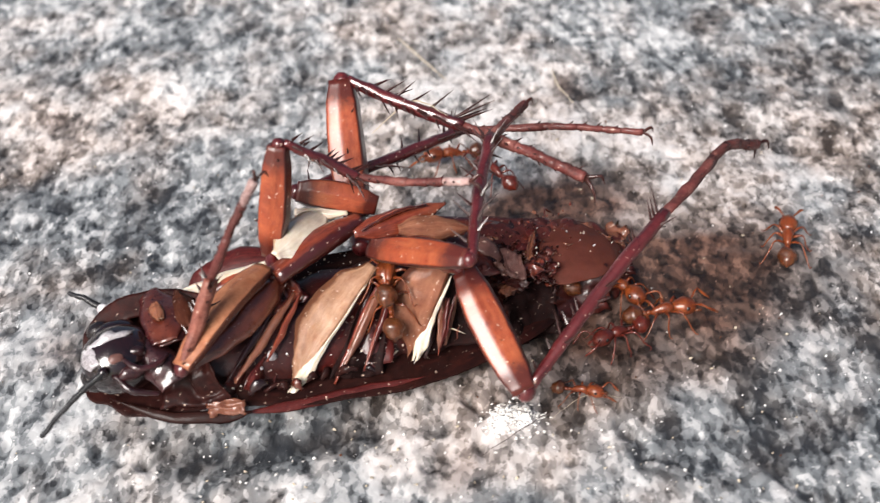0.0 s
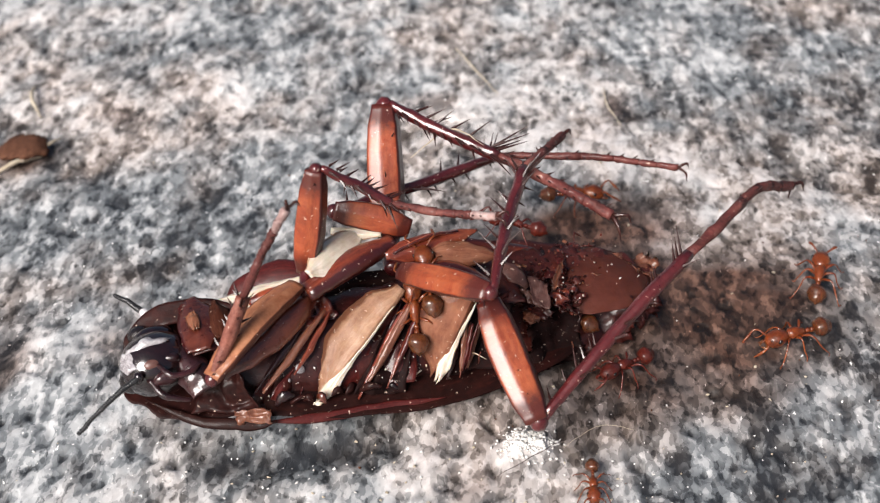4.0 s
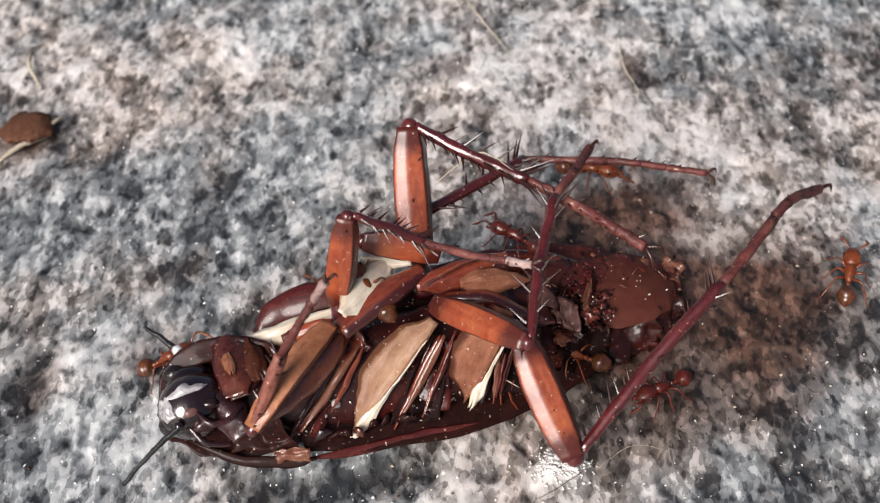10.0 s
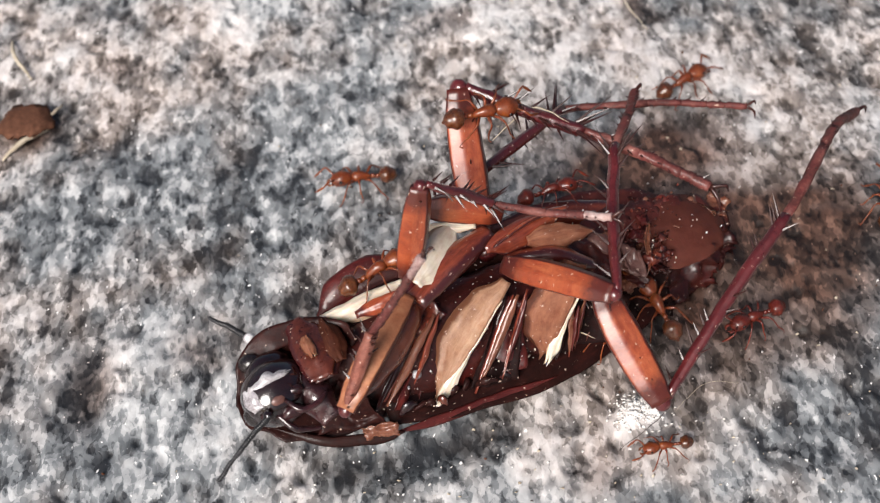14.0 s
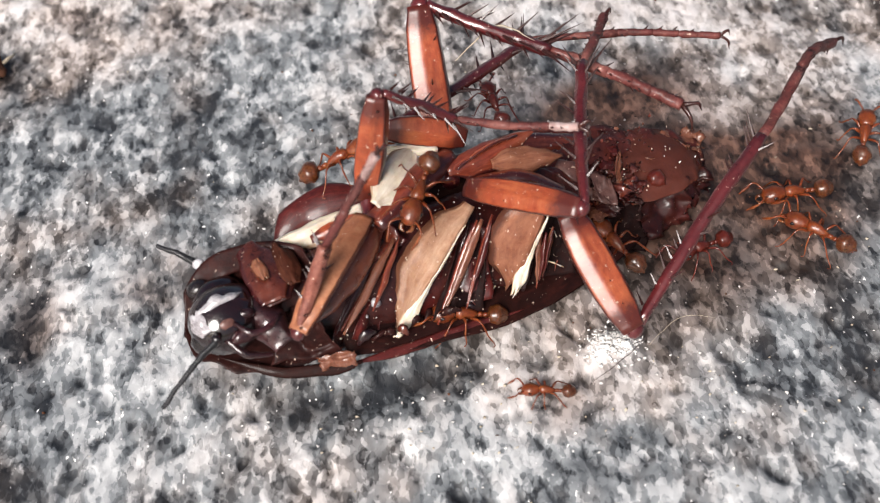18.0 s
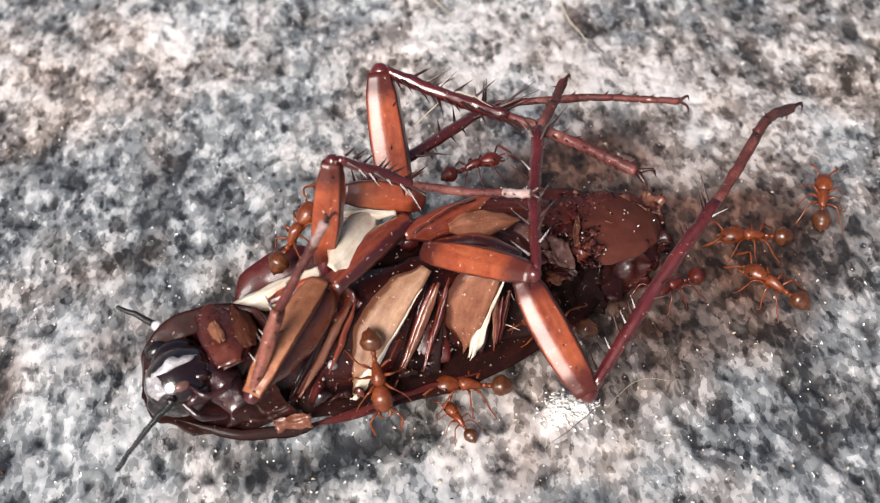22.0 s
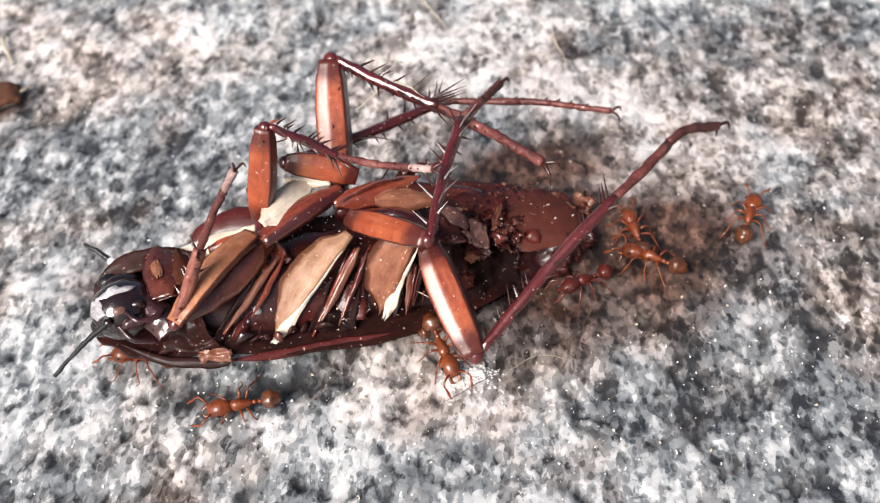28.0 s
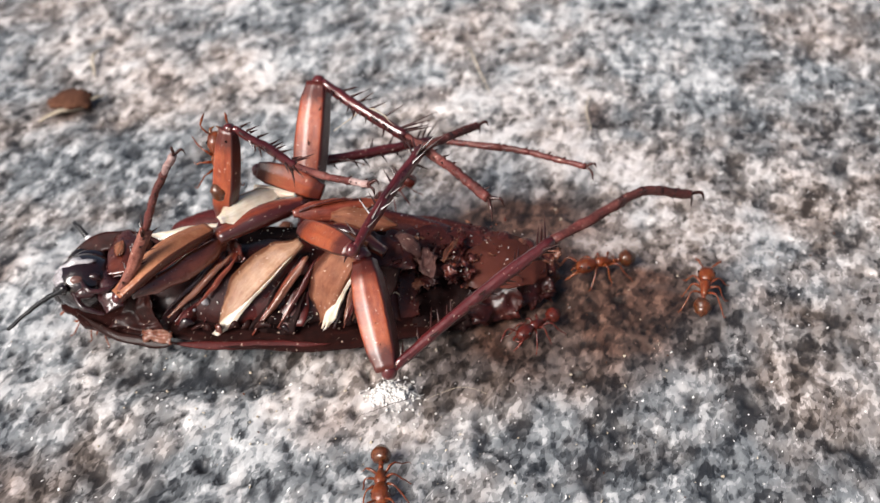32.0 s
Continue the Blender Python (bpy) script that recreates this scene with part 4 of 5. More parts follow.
        part("tendon", leaf(a + e, a.lerp(b, rnd.uniform(0.6, 1.05)) + e * 0.8 + Vector((rnd.uniform(-0.05, 0.05), 0, 0)), (0.1 + rnd.uniform(-0.4, 0.4), -0.75, 0.65), [w * 0.4, w, w * 0.8, w * 0.3], [w * 0.4, w, w, w * 0.2], 0.012, rnd.uniform(-0.03, 0.03), 0.008, 14, 6, seed=k), (M_BROWN, M_RED, M_SKIN, M_MAROON)[k % 4], roach)
    # crumpled dark skin between the hips
    rnd = random.Random(5)
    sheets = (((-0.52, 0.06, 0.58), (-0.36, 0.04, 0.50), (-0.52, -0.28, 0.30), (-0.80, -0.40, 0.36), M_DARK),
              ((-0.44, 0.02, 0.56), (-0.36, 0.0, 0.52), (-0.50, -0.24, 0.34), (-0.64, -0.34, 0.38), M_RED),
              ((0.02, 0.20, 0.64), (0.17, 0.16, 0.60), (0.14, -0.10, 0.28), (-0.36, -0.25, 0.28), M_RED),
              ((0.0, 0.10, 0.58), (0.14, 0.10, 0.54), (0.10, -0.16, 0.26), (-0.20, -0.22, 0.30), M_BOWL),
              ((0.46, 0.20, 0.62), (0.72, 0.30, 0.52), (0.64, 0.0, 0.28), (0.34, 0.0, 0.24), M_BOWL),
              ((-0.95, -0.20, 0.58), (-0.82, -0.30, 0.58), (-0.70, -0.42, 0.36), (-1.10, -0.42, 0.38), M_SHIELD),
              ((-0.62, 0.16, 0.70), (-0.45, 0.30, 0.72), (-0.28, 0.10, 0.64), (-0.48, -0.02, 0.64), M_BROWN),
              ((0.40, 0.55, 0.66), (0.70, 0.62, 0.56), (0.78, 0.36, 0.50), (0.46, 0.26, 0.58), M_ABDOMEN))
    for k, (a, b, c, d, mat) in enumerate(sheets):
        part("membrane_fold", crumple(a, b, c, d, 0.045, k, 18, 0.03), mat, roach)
    for k in range(9):
        a = Vector((-0.62 + 0.075 * k, -0.36 + 0.03 * k, 0.36 - 0.012 * k))
        b = a + Vector((rnd.uniform(0.05, 0.14), rnd.uniform(-0.06, 0.08), rnd.uniform(-0.03, 0.06)))
        put("membrane_fold", [a, (a + b) / 2 + Vector((0, 0, 0.03)), b], [0.01, rnd.uniform(0.015, 0.035), 0.01], [0.008, 0.018, 0.008], (0, 0.5, 1), rnd.choice((M_HEAD, M_SHIELD, M_BROWN, M_OLIVE)), seed=k, n=8, sides=8, rough=0.25)
    part("membrane_fold", crumple((-0.84, -0.43, 0.385), (-0.64, -0.41, 0.385), (-0.62, -0.46, 0.335), (-0.82, -0.475, 0.335), 0.02, 76, 14, 0.0, 0.012), M_SKIN, roach, "brown-tan torn skin")
    # pale bristles along the belly's lower side
    for k in range(7):
        f = rnd.uniform(0, 9)
        a = Vector((-0.02 + 0.06 * f, -0.14 + 0.025 * f + rnd.uniform(0, 0.1), rnd.uniform(0.22, 0.34)))
        b = a + Vector((rnd.uniform(-0.09, 0.11), rnd.uniform(-0.10, 0.05), rnd.uniform(-0.08, 0.06)))
        put("bristle", [a, (a + b) / 2 + Vector((0, 0, 0.01)), b], [0.006, 0.005, 0.002], [0.006, 0.005, 0.002], (1, 0, 0), M_PALE, n=4, sides=5)
    # thin broken sinews across the dark gap before the hind knee
    for k in range(12):
        a = Vector((rnd.uniform(0.30, 0.75), rnd.uniform(-0.02, 0.25), rnd.uniform(0.28, 0.48)))
        b = a + Vector((rnd.uniform(-0.10, 0.14), rnd.uniform(-0.10, 0.06), rnd.uniform(-0.10, 0.06)))
        put("sinew", [a, (a + b) / 2 + Vector((0, 0, rnd.uniform(0, 0.03))), b], [0.003, 0.004, 0.0015], [0.003, 0.004, 0.0015], (1, 0, 0), (M_PALE, M_SKIN, M_BROWN)[k % 3], n=6, sides=5)
    # legs
    leg(roach, "hind", [(-0.02, 0.64, 0.76), (-0.05, 0.92, 1.06), (-0.06, 1.18, 1.36)], [(-0.02, 1.17, 1.37), (0.28, 1.03, 1.27), (0.63, 0.90, 1.17)], [(0.63, 0.90, 1.17), (0.95, 0.70, 1.12), (1.28, 0.46, 1.06)], 0.10, 0.046, 0.036, M_FEMUR, LIT, 11, 20, [(0.0, 0.46, 0.66), (-0.01, 0.55, 0.68), (-0.02, 0.66, 0.78)], 0.11)
    leg(roach, "middle", [(-0.48, 0.29, 0.80), (-0.42, 0.33, 1.12), (-0.36, 0.36, 1.47)], [(-0.33, 0.36, 1.48), (-0.15, 0.39, 1.34), (0.03, 0.40, 1.20)], [(0.03, 0.40, 1.20), (0.33, 0.25, 1.25), (0.63, 0.11, 1.33)], 0.075, 0.034, 0.026, M_FEMUR, LIT, 23, 12, [(-0.45, 0.1, 0.78), (-0.47, 0.2, 0.76), (-0.48, 0.3, 0.82)], 0.06, 1, True)
    leg(roach, "front", [(-0.51, 0.10, 0.84), (-0.70, -0.20, 0.83), (-0.90, -0.49, 0.70)], [(-0.90, -0.49, 0.70), (-0.80, -0.38, 0.90), (-0.70, -0.30, 1.12)], [(-0.70, -0.30, 1.12), (-0.56, -0.33, 1.42), (-0.40, -0.29, 1.69)], 0.082, 0.042, 0.026, M_DULL, LIT, 31, 10, None, 0.045, 1, True, M_SHIN)
    leg(roach, "hind", [(0.10, 0.62, 0.85), (-0.12, 0.62, 0.93), (-0.34, 0.61, 0.99)], [(-0.34, 0.61, 0.99), (0.1, 1.0, 0.88), (0.62, 1.5, 0.76)], [(0.62, 1.5, 0.76), (1.2, 1.42, 0.80), (1.76, 1.32, 0.78)], 0.085, 0.040, 0.026, M_FEMUR, LIT, 41, 14, None, 0.1, -1)
    leg(roach, "hind", [(0.58, 0.02, 0.80), (0.70, -0.22, 0.60), (0.85, -0.49, 0.38)], [(0.88, -0.48, 0.40), (1.3, -0.05, 0.66), (1.71, 0.33, 0.88)], [(1.71, 0.33, 0.88), (2.0, 0.70, 0.88), (2.2, 0.98, 0.86), (2.47, 1.27, 0.66)], 0.10, 0.045, 0.036, M_FEMUR, LIT, 53, 18, [(0.48, 0.12, 0.78), (0.52, 0.08, 0.82), (0.58, 0.02, 0.82)], 0.085, -1)
    leg(roach, "middle", [(0.08, 0.29, 0.79), (0.34, 0.06, 0.92), (0.60, -0.20, 1.06)], [(0.61, -0.20, 1.07), (0.68, 0.28, 1.13), (0.78, 0.74, 1.19)], [(0.78, 0.74, 1.19), (0.92, 1.02, 1.14), (1.02, 1.28, 1.06)], 0.08, 0.042, 0.030, M_FEMUR, LIT, 67, 14, None, 0.09, -1)
    return roach


build_cockroach()


# ---- the ants ----
def build_ant(size, shell, gaster):
    """An ant that faces +x, its feet at z = 0."""
    ant = new("ant")
    head = part("head", sweep([(0.075, 0, 0.10), (0.10, 0, 0.105), (0.15, 0, 0.105), (0.20, 0, 0.095), (0.225, 0, 0.09)], [0.015, 0.045, 0.062, 0.05, 0.02], [0.015, 0.04, 0.05, 0.04, 0.018], (0, 1, 0), 12, 14), shell, ant)
    for k in (-1, 1):
        part("eye", blob(Vector((0.16, 0.055 * k, 0.12)), (0.014, 0.008, 0.014), seg=8, rings=6), M_EYE, head)
        part("jaw", sweep([(0.215, 0.03 * k, 0.085), (0.245, 0.03 * k, 0.078), (0.262, 0.006 * k, 0.075)], [0.013, 0.011, 0.003], [0.008, 0.007, 0.003], (0, 1, 0), 5, 6), gaster, head)
        part("antenna", sweep([(0.20, 0.022 * k, 0.115), (0.235, 0.06 * k, 0.15), (0.265, 0.085 * k, 0.14), (0.31, 0.075 * k, 0.10), (0.345, 0.065 * k, 0.07)], [0.006, 0.007, 0.006, 0.009, 0.005], [0.006, 0.007, 0.006, 0.009, 0.005], (0, 0, 1), 12, 6), shell, ant)
    part("thorax", sweep([(0.085, 0, 0.098), (0.055, 0, 0.108), (0.02, 0, 0.108), (-0.02, 0, 0.098), (-0.05, 0, 0.088)], [0.018, 0.036, 0.032, 0.026, 0.014], [0.018, 0.034, 0.032, 0.026, 0.014], (0, 1, 0), 12, 12), shell, ant)
    part("waist", sweep([(-0.05, 0, 0.086), (-0.064, 0, 0.098), (-0.08, 0, 0.086), (-0.094, 0, 0.096), (-0.108, 0, 0.088)], [0.009, 0.015, 0.010, 0.016, 0.010], [0.009, 0.020, 0.010, 0.019, 0.010], (0, 1, 0), 10, 8), shell, ant)
    part("gaster", sweep([(-0.105, 0, 0.088), (-0.125, 0, 0.092), (-0.16, 0, 0.092), (-0.20, 0, 0.084), (-0.235, 0, 0.07)], [0.012, 0.052, 0.064, 0.046, 0.006], [0.012, 0.048, 0.060, 0.044, 0.006], (0, 1, 0), 14, 14), gaster, ant, "dark amber gaster")
    for k in (-1, 1):
        for x0, xk, xf in ((0.065, 0.12, 0.18), (0.03, 0.03, 0.02), (-0.01, -0.06, -0.14)):
            part("leg", sweep([(x0, 0.02 * k, 0.085), ((x0 + xk) / 2, 0.055 * k, 0.115), (xk, 0.09 * k, 0.115), ((xk + xf) / 2, 0.12 * k, 0.05), (xf, 0.145 * k, 0.003), (xf + 0.015, 0.158 * k, 0.002)], [0.008, 0.009, 0.005, 0.005, 0.0035, 0.003], [0.008, 0.009, 0.005, 0.005, 0.0035, 0.003], (0, 0, 1), 12, 6), shell, ant)
    for ob in ant.children_recursive:
        ob.data.transform(Matrix.Scale(size, 4))
    return ant


def ant_pose(row, up):
    """The pose of an ant from the places of its head and gaster, in centimetres."""
    h, g = Vector(row[1:4]), Vector(row[4:7])
    x = (h - g).normalized()
    y = Vector(up).cross(x).normalized()
    z = x.cross(y)
    m = Matrix((x, y, z)).transposed().to_4x4()
    m.translation = ((h + g) / 2 - z * 0.095) * CM
    return m


ANTS = {}
FIRST_ANT = build_ant(1.0, M_ANT, M_GASTER)
SMALL_ANT = build_ant(0.66, M_ANT, M_GASTER)
RED_ANT = build_ant(0.88, M_RED_ANT, M_RED_ANT)
KINDS = {"a6": SMALL_ANT, "a3": RED_ANT, "a13": RED_ANT, "a12": RED_ANT, "a16": FIRST_ANT}
USED = set()
STRIDERS = {"a17", "a2a", "a2b", "a5", "a6", "a7", "a8", "a10", "a11", "a14", "a16"}
for key, label in (
        ("still", "orange-brown ant standing on the stone beside the cockroach"),
        ("a2a", "orange-brown ant walking on stone towards the cockroach"),
        ("a2b", "orange-brown ant dragging along the stone towards the cockroach"),
        ("a3", "dark red ant feeding beside the hind leg"),
        ("a5", "orange-brown ant walking on stone"),
        ("a6", "small orange-brown ant roaming on pale stone"),
        ("a7", "orange ant climbing over the belly of the cockroach"),
        ("a8", "orange ant crawling between the hip plates"),
        ("a10", "orange-brown ant clinging to the middle leg"),
        ("a11", "orange-brown ant walking on stone"),
        ("a12", "dark orange ant feeding on the abdomen"),
        ("a13", "dark red ant feeding inside the abdomen"),
        ("a14", "orange-brown ant walking on stone"),
        ("a17", "orange-brown ant hurrying over the stone"),
        ("a16", "red-brown ant walking along the edge of the wings"),
):
    kind = KINDS.get(key, FIRST_ANT)
    ANTS[key] = tagged(copy_thing(kind, Matrix.Identity(4)) if kind.name in USED else kind, label, "ant", "ants on the carcass")
    USED.add(kind.name)


def motions():
    def go(key, up, rows):
        walk(ANTS[key], [(row[0], ant_pose(row, up)) for row in rows])
        if key not in STRIDERS:
            return
        # legs swing by turns of three, the further the faster the ant goes
        times = [row[0] for row in rows]
        spots = [np.interp(np.arange(0, 32.01, 0.2), times, [row[c] for row in rows]) for c in (1, 2, 3)]
        legs = [ob for ob in ANTS[key].children if ob.name.startswith("leg")]
        for n, leg_ob in enumerate(legs):
            side = 1 if n >= 3 else -1
            swing = []
            for k in range(161):
                m = min(k + 1, 160)
                pace = math.dist([q[k] for q in spots], [q[m] for q in spots]) / 0.2
                turn = side * min(14.0, 30.0 * pace) * math.sin(k * 2.1 + (n % 2) * math.pi + (n >= 3) * math.pi)
                swing.append((0.2 * k, Matrix.Rotation(radians(turn), 4, "Z")))
            walk(leg_ob, swing)
    go("still", (0, 0, 1), [
        (0, 2.70, 1.14, 0.14, 2.60, 0.78, 0.12), (2, 2.69, 1.13, 0.14, 2.63, 0.78, 0.12), (4, 2.73, 1.21, 0.14, 2.62, 0.80, 0.12),
        (9, 2.76, 1.17, 0.14, 2.66, 0.85, 0.12), (13, 2.75, 1.08, 0.14, 2.65, 0.78, 0.12), (19, 2.75, 1.12, 0.14, 2.60, 0.79, 0.12),
        (23, 2.73, 1.13, 0.14, 2.60, 0.76, 0.12), (26, 2.75, 1.12, 0.14, 2.62, 0.78, 0.12), (29, 2.75, 1.10, 0.14, 2.64, 0.74, 0.12),
        (32, 2.64, 1.17, 0.14, 2.64, 0.67, 0.12),
    ])
    go("a2a", (0, 0, 1), [
        (0, 4.52, 1.60, 0.10, 4.92, 1.55, 0.10), (14, 3.20, 0.59, 0.10, 3.58, 0.53, 0.10), (16.5, 1.84, 0.50, 0.10, 2.21, 0.48, 0.10),
        (17, 1.94, 0.48, 0.10, 2.22, 0.52, 0.10), (17.5, 1.95, 0.54, 0.10, 2.21, 0.55, 0.10), (18, 2.00, 0.58, 0.10, 2.27, 0.59, 0.10),
        (18.5, 2.04, 0.66, 0.10, 2.28, 0.60, 0.10), (19, 2.02, 0.68, 0.10, 2.27, 0.65, 0.10), (19.5, 2.04, 0.73, 0.10, 2.30, 0.66, 0.10),
        (20, 2.10, 0.75, 0.10, 2.32, 0.71, 0.10), (20.5, 2.11, 0.71, 0.10, 2.31, 0.71, 0.10), (21, 2.07, 0.68, 0.10, 2.28, 0.68, 0.10),
        (22, 2.08, 0.76, 0.10, 2.28, 0.73, 0.10), (23, 2.11, 0.83, 0.10, 2.33, 0.75, 0.10), (23.5, 2.11, 0.87, 0.10, 2.33, 0.76, 0.10),
        (24, 2.09, 0.98, 0.10, 2.31, 0.85, 0.10), (24.5, 2.01, 1.06, 0.10, 2.22, 0.92, 0.10), (26, 1.81, 0.87, 0.10, 2.03, 0.85, 0.10),
        (28.5, 1.91, 0.94, 0.12, 1.93, 0.71, 0.10), (30, 2.00, 1.32, 0.12, 2.02, 1.03, 0.10), (31, 1.85, 1.52, 0.12, 2.06, 1.37, 0.10),
        (31.5, 1.90, 1.23, 0.12, 2.13, 1.36, 0.10), (32, 1.83, 1.06, 0.12, 2.05, 1.21, 0.10),
    ])
    go("a2b", (0, 0, 1), [
        (0, 4.23, 0.53, 0.10, 4.54, 0.39, 0.10), (14, 3.13, -0.02, 0.10, 3.46, -0.07, 0.10), (16.5, 2.46, 0.24, 0.10, 2.75, 0.19, 0.10),
        (17, 2.23, 0.28, 0.10, 2.53, 0.28, 0.10), (17.5, 2.05, 0.29, 0.10, 2.33, 0.14, 0.10), (18, 2.04, 0.36, 0.10, 2.29, 0.13, 0.10),
        (18.5, 1.98, 0.38, 0.10, 2.25, 0.13, 0.10), (19, 1.94, 0.46, 0.10, 2.21, 0.15, 0.10), (19.5, 1.97, 0.50, 0.10, 2.23, 0.19, 0.10),
        (20, 2.02, 0.48, 0.10, 2.25, 0.17, 0.10), (20.5, 2.04, 0.47, 0.10, 2.23, 0.17, 0.10), (21, 2.02, 0.44, 0.10, 2.29, 0.13, 0.10),
        (22, 2.06, 0.47, 0.10, 2.30, 0.17, 0.10), (23, 2.15, 0.55, 0.10, 2.31, 0.15, 0.10), (23.5, 2.18, 0.48, 0.10, 2.33, 0.18, 0.10),
        (24, 2.11, 0.49, 0.10, 2.30, 0.22, 0.10), (24.5, 2.06, 0.55, 0.10, 2.25, 0.28, 0.10), (25, 1.95, 0.64, 0.10, 2.14, 0.32, 0.10),
        (25.5, 1.85, 0.69, 0.10, 2.12, 0.40, 0.10), (26, 1.89, 0.63, 0.10, 2.18, 0.49, 0.10), (28.5, 1.85, 0.69, 0.10, 2.18, 0.52, 0.10),
        (29, 1.79, 0.76, 0.10, 2.10, 0.59, 0.10), (29.5, 1.74, 0.72, 0.10, 2.04, 0.68, 0.10), (30, 1.52, 0.80, 0.10, 1.85, 0.80, 0.10),
        (31, 1.33, 0.85, 0.14, 1.60, 0.94, 0.10), (32, 1.29, 0.87, 0.14, 1.56, 0.93, 0.10),
    ])
    go("a3", (0, 0, 1), [
        (0, 1.37, 0.18, 0.12, 1.60, 0.30, 0.10), (2, 1.25, 0.10, 0.12, 1.48, 0.21, 0.10), (4, 1.29, 0.16, 0.12, 1.51, 0.32, 0.10),
        (9, 1.29, 0.10, 0.12, 1.52, 0.25, 0.10), (13, 1.51, 0.14, 0.12, 1.78, 0.24, 0.10), (19, 1.33, 0.24, 0.12, 1.57, 0.33, 0.10),
        (23, 1.51, 0.40, 0.12, 1.75, 0.50, 0.10), (26, 1.43, 0.39, 0.12, 1.68, 0.47, 0.10), (29, 1.47, 0.25, 0.12, 1.74, 0.54, 0.10),
        (30, 1.58, 0.27, 0.12, 1.73, 0.52, 0.10), (31, 1.53, 0.29, 0.12, 1.70, 0.55, 0.10), (32, 1.53, 0.30, 0.12, 1.67, 0.53, 0.10),
    ])
    go("a5", (0, 0, 1), [
        (0, 1.87, 0.42, 0.10, 1.60, 0.38, 0.10), (0.5, 1.93, 0.39, 0.10, 1.65, 0.43, 0.10), (1, 1.98, 0.17, 0.10, 1.68, 0.22, 0.10),
        (1.5, 2.31, 0.21, 0.10, 2.00, 0.14, 0.10), (2, 2.75, 0.60, 0.10, 2.92, 0.42, 0.10), (3, 2.80, 0.70, 0.10, 3.01, 0.67, 0.10),
        (3.5, 2.72, 0.65, 0.10, 2.90, 0.51, 0.10), (4, 2.36, 0.47, 0.10, 2.56, 0.55, 0.10), (4.5, 2.34, 0.50, 0.10, 2.54, 0.55, 0.10),
        (6.5, 2.61, -0.12, 0.10, 2.37, -0.08, 0.10), (9, 3.18, -0.51, 0.10, 2.94, -0.51, 0.10), (16, 2.82, -1.43, 0.10, 2.54, -1.39, 0.10),
        (32, 4.71, -0.53, 0.10, 4.42, -0.59, 0.10),
    ])
    go("a6", (0, 0, 1), [
        (0, 1.26, -0.21, 0.10, 1.08, -0.16, 0.10), (0.5, 1.20, -0.18, 0.10, 1.05, -0.10, 0.10), (1, 1.11, -0.62, 0.10, 1.07, -0.37, 0.10),
        (1.5, 1.12, -0.78, 0.10, 1.11, -0.54, 0.10), (2, 1.14, -0.81, 0.10, 1.14, -0.62, 0.10), (3, 1.15, -0.79, 0.10, 1.15, -0.61, 0.10),
        (4, 1.15, -0.74, 0.10, 1.15, -0.54, 0.10), (6.5, 1.15, -0.72, 0.10, 1.09, -0.53, 0.10), (7, 1.14, -0.71, 0.10, 1.09, -0.52, 0.10),
        (7.5, 1.17, -0.71, 0.10, 1.12, -0.52, 0.10), (8, 1.17, -0.73, 0.10, 1.12, -0.57, 0.10), (10, 1.22, -0.93, 0.10, 1.14, -0.79, 0.10),
        (12, 1.05, -0.55, 0.10, 1.24, -0.54, 0.10), (12.5, 0.90, -0.57, 0.10, 1.08, -0.54, 0.10), (13, 0.83, -0.55, 0.10, 1.06, -0.55, 0.10),
        (13.5, 0.83, -0.55, 0.10, 1.04, -0.54, 0.10), (14, 0.75, -0.61, 0.10, 1.03, -0.59, 0.10), (14.5, 0.64, -0.70, 0.10, 0.83, -0.71, 0.10),
        (16.5, 0.62, -0.60, 0.10, 0.81, -0.61, 0.10), (17, 0.40, -0.53, 0.10, 0.53, -0.65, 0.10), (17.5, 0.43, -0.64, 0.10, 0.62, -0.62, 0.10),
        (18, 0.29, -0.59, 0.10, 0.47, -0.62, 0.10), (18.5, 0.15, -0.30, 0.10, 0.33, -0.36, 0.10), (19, 0.16, -0.35, 0.10, 0.11, -0.53, 0.10),
        (19.5, 0.17, -0.25, 0.10, 0.13, -0.43, 0.10), (20.5, 0.12, -0.25, 0.10, 0.08, -0.50, 0.10), (21, 0.08, -0.28, 0.10, 0.18, -0.43, 0.10),
        (22.5, 0.14, -0.31, 0.10, 0.20, -0.47, 0.10), (23, 0.05, -0.37, 0.10, 0.07, -0.53, 0.10), (23.5, 0.20, -0.40, 0.10, 0.10, -0.56, 0.10),
        (24, 0.22, -0.09, 0.12, 0.17, -0.26, 0.10), (24.5, 0.28, -0.05, 0.12, 0.23, -0.22, 0.10), (25, 0.30, -0.08, 0.12, 0.27, -0.38, 0.10),
        (25.5, 0.40, -0.24, 0.12, 0.31, -0.42, 0.10), (26.5, 0.72, -0.07, 0.14, 0.54, -0.11, 0.10), (29, 0.65, -0.03, 0.20, 0.50, -0.06, 0.20),
        (32, 0.40, 0.26, 0.20, 0.26, 0.20, 0.20),
    ])
